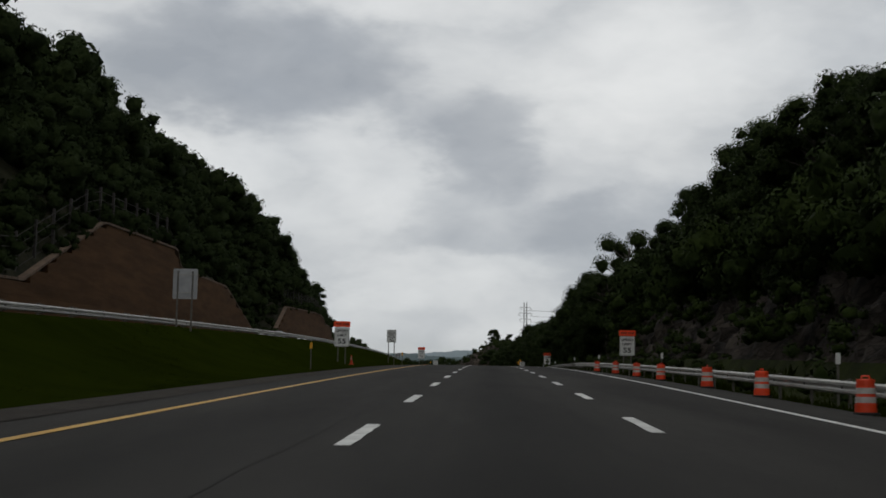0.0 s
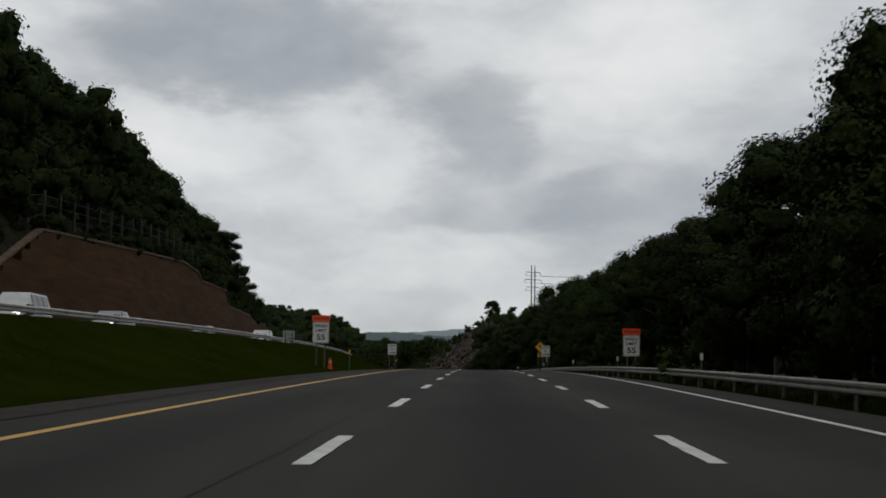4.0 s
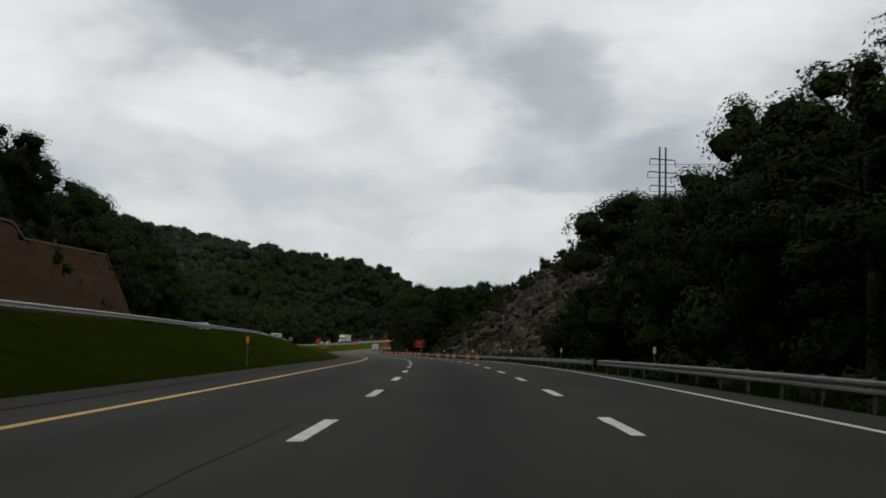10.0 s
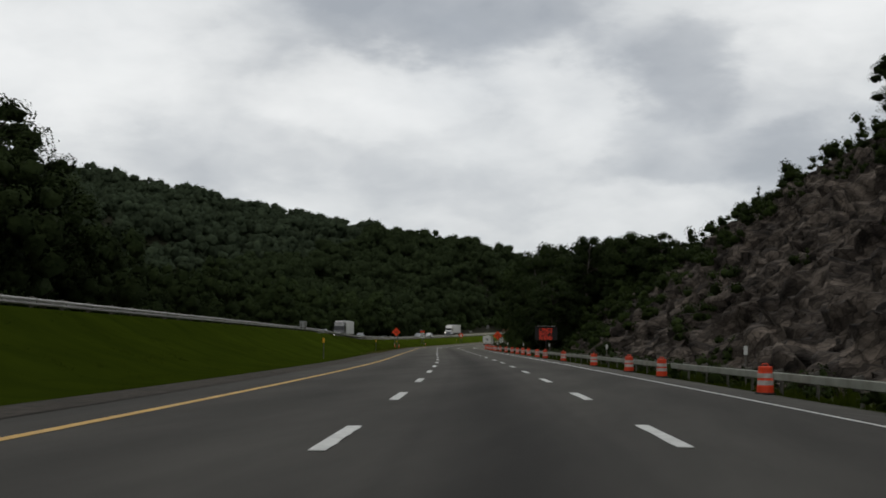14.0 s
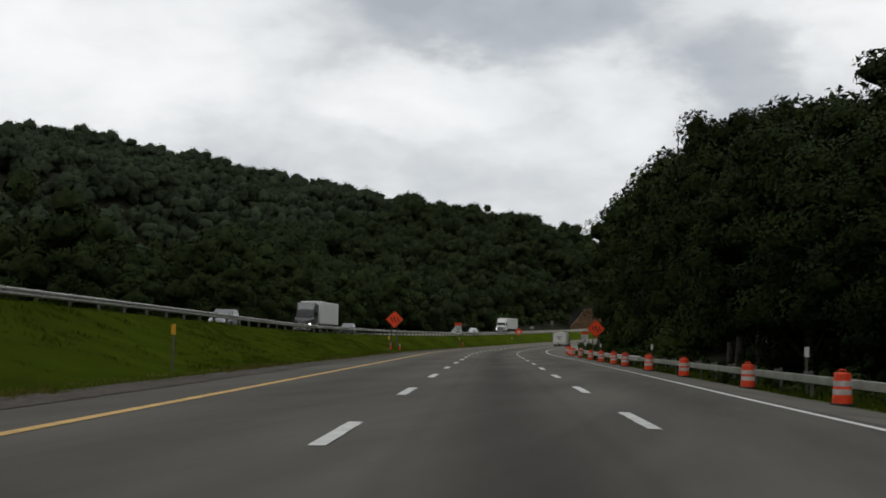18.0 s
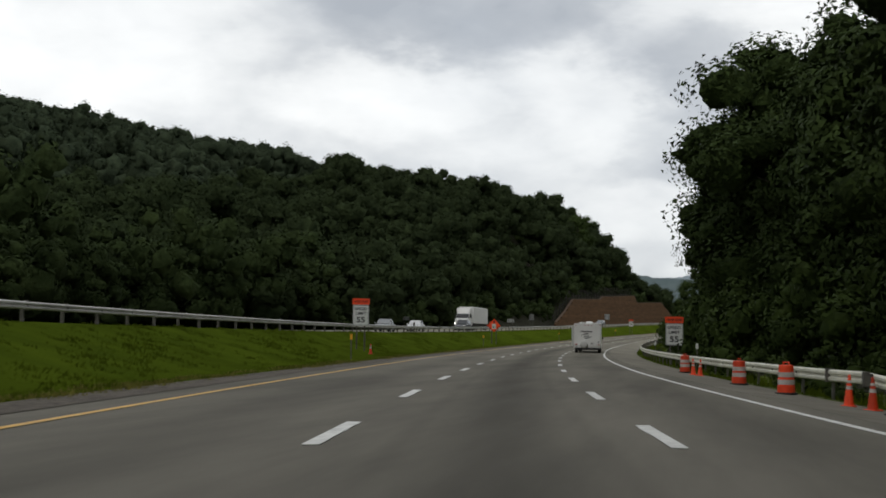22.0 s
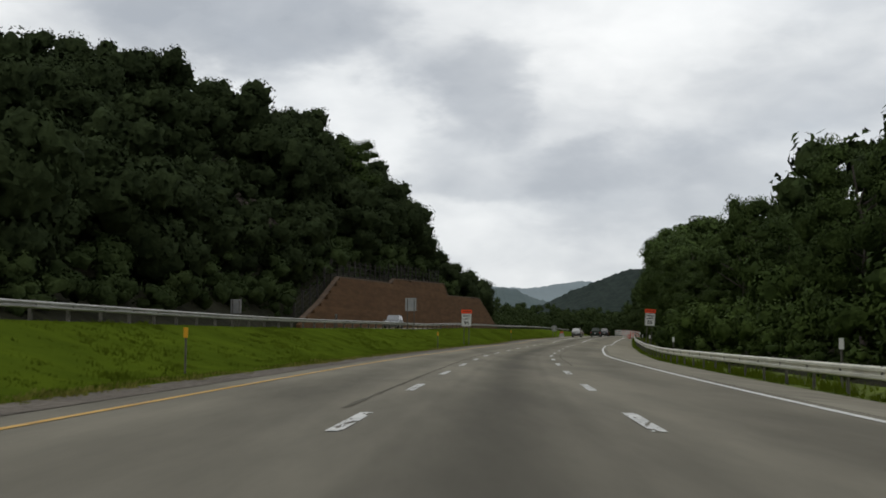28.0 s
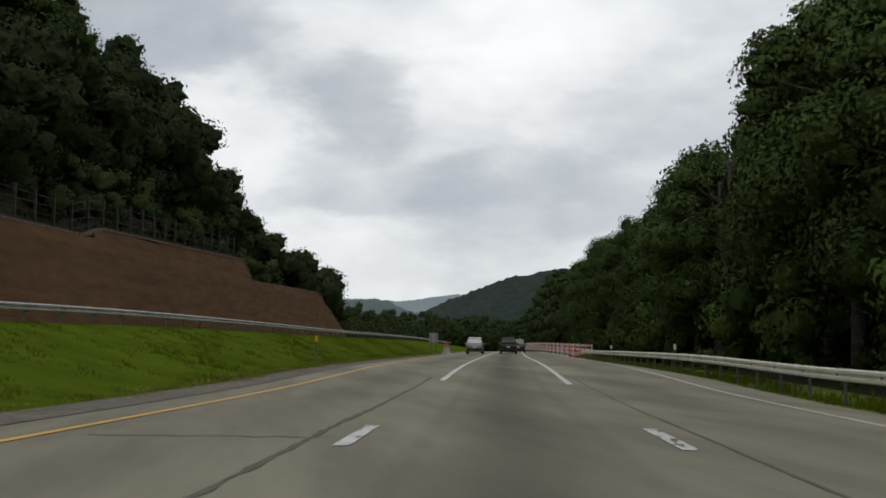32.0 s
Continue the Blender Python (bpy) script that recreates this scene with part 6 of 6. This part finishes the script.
def opposite(s, u):
    return stand(s, u, float(opposite_level(s)) + 0.05, 180)


car("suv", "white suv on the oncoming carriageway", "car", opposite(259, -21.5), 4.9, 1.95, 1.85, M["white_paint"], "suv", True)
car("car", "silver sedan with lit headlamps on the oncoming carriageway", "car", opposite(281, -22), 4.6, 1.8, 1.45, M["silver"], "sedan", True)
car("suv", "white suv on the oncoming carriageway", "car", opposite(350, -22), 4.8, 1.9, 1.75, M["white_paint"], "suv", True)
car("car", "white sedan with lit headlamps on the oncoming carriageway", "car", opposite(158, -22), 4.6, 1.8, 1.45, M["white_paint"], "sedan", True)
car("car", "silver sedan with lit headlamps on the oncoming carriageway", "car", opposite(176, -25), 4.6, 1.8, 1.45, M["silver"], "sedan", True)
for s, u, tall in ((137, -22, False), (151, -25.5, True), (188, -22, True), (204, -22, False), (233, -22.5, False)):
    car("suv" if tall else "car", "pale car with lit headlamps in the oncoming line of traffic", "car", opposite(s, u), 4.75, 1.85, 1.72 if tall else 1.45, M["white_paint" if tall else "silver"], "suv" if tall else "sedan", True)
car("car", "silver sedan on the oncoming carriageway", "car", opposite(451, -22), 4.6, 1.8, 1.45, M["silver"], "sedan")
car("suv", "pale suv on the oncoming carriageway", "car", opposite(671.7, -22), 4.6, 1.85, 1.65, M["silver"])
car("car", "silver sedan on the oncoming carriageway", "car", opposite(739, -22), 4.6, 1.8, 1.45, M["silver"], "sedan", True)
car("car", "grey sedan on the oncoming carriageway", "car", opposite(845, -22), 4.6, 1.8, 1.5, M["silver"], "sedan")
car("car", "silver sedan on the oncoming carriageway", "car", opposite(864, -22), 4.6, 1.8, 1.45, M["white_paint"], "sedan")
car("suv", "grey suv on the oncoming carriageway", "car", opposite(899, -22), 4.7, 1.85, 1.7, M["grey_paint"])
car("suv", "silver suv on the oncoming carriageway by the brown wall", "car", opposite(1048, -22), 4.7, 1.85, 1.7, M["silver"])


def semi_truck(s, u, cab, label):
    t = thing("semi_truck", label, "truck", "semi trucks", opposite(s, u))
    part("trailer", Shape().box(0, -7.2, 2.6, 2.55, 13.0, 2.8, 0.05), M["van_white"], t, "white box trailer")
    part("trailer_frame", Shape().box(0, -7.2, 1.1, 1.2, 12.6, 0.2, 0.02), M["black"], t)
    part("cab", Shape().loft([ring_y(0.2, 2.4, 0.7, 3.7, 0.2), ring_y(1.9, 2.4, 0.7, 3.75, 0.2), ring_y(2.4, 2.35, 0.7, 2.9, 0.15, top=2.1), ring_y(2.7, 2.3, 0.7, 1.95, 0.12), ring_y(4.2, 2.0, 0.7, 1.75, 0.15), ring_y(4.4, 1.7, 0.75, 1.5, 0.12)]), cab, t)
    part("windscreen", Shape().add([(-1.0, 2.47, 2.72), (1.0, 2.47, 2.72), (1.05, 2.74, 2.02), (-1.05, 2.74, 2.02), (-1.0, 2.3, 2.72), (1.0, 2.3, 2.72), (1.05, 2.6, 2.02), (-1.05, 2.6, 2.02)], [(0, 1, 2, 3), (7, 6, 5, 4), (0, 4, 5, 1), (1, 5, 6, 2), (2, 6, 7, 3), (3, 7, 4, 0)]), M["glass"], t)
    part("grille", Shape().box(0, 4.38, 1.2, 1.1, 0.1, 0.75, 0.03), M["chrome"], t)
    part("bumper", Shape().box(0, 4.35, 0.6, 2.3, 0.25, 0.35, 0.05), M["chrome"], t)
    for sx in (-1, 1):
        part("headlamp", Shape().box(sx * 0.88, 4.3, 1.05, 0.35, 0.2, 0.25, 0.04), M["headlamp"], t)
        part("side_window", Shape().box(sx * 1.2, 1.9, 2.4, 0.03, 0.8, 0.65, 0.01), M["glass"], t)
        part("mirror", Shape().box(sx * 1.42, 2.3, 2.3, 0.12, 0.12, 0.6, 0.03), M["black"], t)
        for y in (3.4, -0.4, -1.6, -11.6, -12.8):
            wheel(t, sx * 1.05, y, 0.5, 0.4)


semi_truck(916, -25, M["van_white"], "white semi truck with lit headlamps on the oncoming carriageway")
semi_truck(728, -25, M["grey_paint"], "dark-cabbed semi truck with a white trailer on the oncoming carriageway")


# ---- travel trailer and the pickup that tows it ----
def travel_trailer(m):
    t = thing("travel_trailer", "white travel trailer with dark swoosh graphics and a ladder", "camper trailer", "", m)
    W, H0, H1, L = 2.26, 0.44, 2.42, 7.0
    fit = Matrix.Translation((0, 0, 0.44)) @ Matrix.Diagonal((0.925, 1, 0.89, 1)) @ Matrix.Translation((0, 0, -0.62))
    part("body", Shape().loft([ring_y(0, W, H0, H1, 0.05), ring_y(0.04, W + 0.02, H0, H1 + 0.02, 0.06), ring_y(L - 1.0, W + 0.02, H0, H1 + 0.02, 0.06), ring_y(L - 0.15, W, H0 + 0.1, H1 - 0.35, 0.08), ring_y(L, W * 0.98, H0 + 0.6, H1 - 0.9, 0.08)]), M["van_white"], t)
    part("roof_edge", Shape().box(0, 3.0, H1 + 0.035, W + 0.06, 6.0, 0.05, 0.02), M["pale"], t)
    for x in (-W / 2 + 0.02, W / 2 - 0.02):
        part("corner_trim", Shape().box(x, -0.012, (H0 + H1) / 2, 0.05, 0.04, H1 - H0, 0.01), M["van_white"], t)
    part("underbody", Shape().box(0, 3.5, 0.36, W - 0.2, 6.7, 0.22, 0.03), M["black"], t)
    part("bumper", Shape().box(0, -0.1, 0.34, 2.0, 0.12, 0.12, 0.02), M["black"], t, "black steel bumper")
    part("floor_seam", Shape().box(0, -0.008, H0 + 0.14, W - 0.02, 0.02, 0.03), M["pale"], t)
    for x in (-1.08, -0.24, 0.06, 0.36, 1.08):
        part("marker_light", Shape().box(x, -0.03, 2.73, 0.11, 0.04, 0.05, 0.012), M["red_lamp"], t, "small red marker light")
    for x in (-1.02, 1.02):
        part("tail_lamp", Shape().box(x, -0.04, 0.92, 0.2, 0.07, 0.12, 0.03), M["red_lamp"], t, "red tail lamp")
    part("number_plate", Shape().box(-1.02, -0.03, 0.74, 0.3, 0.02, 0.15, 0.005), M["sign_white"], t)
    part("label_plate", Shape().box(0.98, -0.02, 1.15, 0.1, 0.02, 0.14, 0.005), M["graphic"], t)
    part("vent_grille", Shape().box(0.4, -0.02, 1.02, 0.24, 0.03, 0.17, 0.008), M["steel"], t, "grey vent grille")
    cover = Shape().lathe([(0.02, 0.24), (0.2, 0.25), (0.31, 0.22), (0.35, 0.14), (0.35, 0.02), (0.33, 0.0)], 28)
    cover.v = [(-0.32 + x, -z, 0.9 + y) for x, y, z in cover.v]
    part("spare_wheel_cover", cover, M["pale"], t, "pale vinyl spare wheel cover", True)
    lad = part("ladder", Shape().rod((0.86, -0.1, 0.75), (0.86, -0.1, 2.85), 0.022).rod((1.12, -0.1, 0.75), (1.12, -0.1, 2.85), 0.022), M["van_white"], t, "white tube ladder")
    for x in (0.86, 1.12):
        part("handrail", Shape().rod((x, -0.1, 2.85), (x, -0.06, 2.98), 0.022).rod((x, -0.06, 2.98), (x, 0.08, 3.02), 0.022).rod((x, 0.08, 3.02), (x, 0.22, 2.9), 0.022), M["van_white"], lad)
    for k in range(5):
        part("rung", Shape().rod((0.86, -0.1, 0.95 + k * 0.4), (1.12, -0.1, 0.95 + k * 0.4), 0.018), M["van_white"], lad)
    for z in (0.95, 1.75, 2.55):
        part("bracket", Shape().rod((0.86, -0.1, z), (0.86, 0, z), 0.014).rod((1.12, -0.1, z), (1.12, 0, z), 0.014), M["van_white"], lad)
    # rear graphics: plain shapes
    for k in range(8):
        part("brand_bar", Shape().slab(rounded(0.112, 0.13 if k in (0, 7) else 0.112, 0.012, -0.1 + (k - 3.5) * 0.131, 2.14), -0.006, -0.001), M["graphic"], t, "dark lettering-like block")
    part("brand_bar", Shape().slab(rounded(0.4, 0.035, 0.01, -0.1, 2.03), -0.006, -0.001), M["coping"], t)
    for sgn in (1, -1):
        arc = []
        for i in range(17):
            a = radians(40 + 150 * i / 16) if sgn > 0 else radians(220 + 150 * i / 16)
            arc.append((-0.1 + 0.5 * math.cos(a), 1.72 + 0.21 * math.sin(a)))
        for i in range(16, -1, -1):
            a = radians(40 + 150 * i / 16) if sgn > 0 else radians(220 + 150 * i / 16)
            f = math.sin(math.pi * i / 16) * 0.07
            arc.append((-0.1 + (0.5 - f) * math.cos(a), 1.72 + (0.21 - f) * math.sin(a)))
        sh = Shape()
        for i in range(16):
            q = [arc[i], arc[i + 1], arc[32 - i], arc[33 - i]]
            sh.add([(x, y, z) for y in (-0.006, -0.001) for x, z in q], [(0, 1, 2, 3), (4, 5, 6, 7)])
        part("swoosh", sh, M["graphic"], t, "dark curved graphic")
        part("swoosh_tip", Shape().slab([(-0.1 + sgn * 0.02, 1.72 + sgn * 0.27), (-0.1 + sgn * 0.2, 1.72 + sgn * 0.2), (-0.1 - sgn * 0.22, 1.72 + sgn * 0.2)], -0.0065, -0.001), M["graphic"], t)
    part("brand_bar", Shape().slab([(-0.36, 1.66), (0.1, 1.66), (0.16, 1.76), (-0.3, 1.76)], -0.006, -0.001), M["graphic"], t, "slanted dark lettering-like bar")
    # driver's side
    xs = -1.22 - 0.02

    def side(nm, outline, mat, label="", lift=0.008):
        sh = Shape().slab(outline, 0.0, lift)
        sh.v = [(xs - y, x, z) for x, y, z in sh.v]
        part(nm, sh, mat, t, label)

    slide = part("slide_out", Shape().box(-1.22 - 0.14, 3.6, 1.75, 0.26, 2.6, 1.9, 0.03), M["van_white"], t, "white slide-out box")
    part("slide_window", Shape().box(-1.22 - 0.275, 3.7, 1.95, 0.02, 1.1, 0.7, 0.006), M["glass"], slide, "dark window")
    part("slide_trim", Shape().box(-1.22 - 0.13, 2.28, 1.75, 0.3, 0.05, 1.95, 0.01), M["pale"], slide)
    for y in (1.3, 5.6):
        part("side_window", Shape().box(-1.22 - 0.03, y, 2.0, 0.02, 0.7, 0.6, 0.006), M["glass"], t, "dark window")
        part("window_frame", Shape().box(-1.22 - 0.022, y, 2.0, 0.012, 0.78, 0.68, 0.006), M["black"], t)
    for y0, k in ((0.9, 1.0), (2.0, 0.7), (5.2, 0.9)):
        pts = [(y0 + 0.55 * k * math.sin(radians(a)), 1.75 + 0.95 * k * math.cos(radians(a))) for a in range(20, 161, 14)]
        back = [(y0 + 0.34 * k * math.sin(radians(a)), 1.75 + 0.84 * k * math.cos(radians(a))) for a in range(160, 19, -14)]
        sh = Shape()
        n = len(pts)
        for i in range(n - 1):
            q = [pts[i], pts[i + 1], back[n - 2 - i], back[n - 1 - i]]
            sh.add([(xs - 0.004, a, b) for a, b in q], [(0, 1, 2, 3)])
        part("side_swoosh", sh, M["graphic"], t, "dark curved side graphic")
    part("mud_skirt", Shape().box(0, 2.6, 0.62, 2.46, 2.1, 0.2, 0.03), M["pale"], t)
    # the fittings follow the body's width and height
    for o in t.children:
        if o.name.split('.')[0] not in ('body', 'roof_edge', 'corner_trim', 'underbody', 'bumper', 'floor_seam'):
            o.matrix_basis = fit
    for sx in (-1, 1):
        for y in (2.15, 3.05):
            wheel(t, sx * (W / 2 - 0.16), y, 0.34, 0.22)
    # roof units
    part("air_conditioner", Shape().box(0.12, 1.6, 2.54, 0.7, 0.9, 0.26, 0.09, 0.9), M["van_white"], t, "white roof air conditioner")
    part("roof_vent", Shape().box(-0.55, 3.4, 2.55, 0.5, 0.5, 0.16, 0.04, 0.9), M["van_white"], t)
    fins = Shape()
    for k in range(9):
        fins.box(-0.55 + k * 0.055, 1.2, 2.55, 0.02, 0.06, 0.18)
    part("cooling_fins", fins, M["steel"], t)
    part("roof_pod", Shape().lathe([(0.12, 2.42), (0.12, 2.52), (0.05, 2.55)], 12, (0.62, 0.9, 0)), M["van_white"], t)
    part("drawbar", Shape().box(0, L + 0.45, 0.46, 0.14, 1.5, 0.12, 0.02), M["black"], t)
    return t


travel_trailer(stand(802.5, 3.37, ROAD_LIFT))
car("pickup_truck", "dark grey pickup truck towing the travel trailer", "pickup", stand(814.0, 3.37, ROAD_LIFT), 5.8, 2.02, 1.95, M["grey_paint"], "pickup")
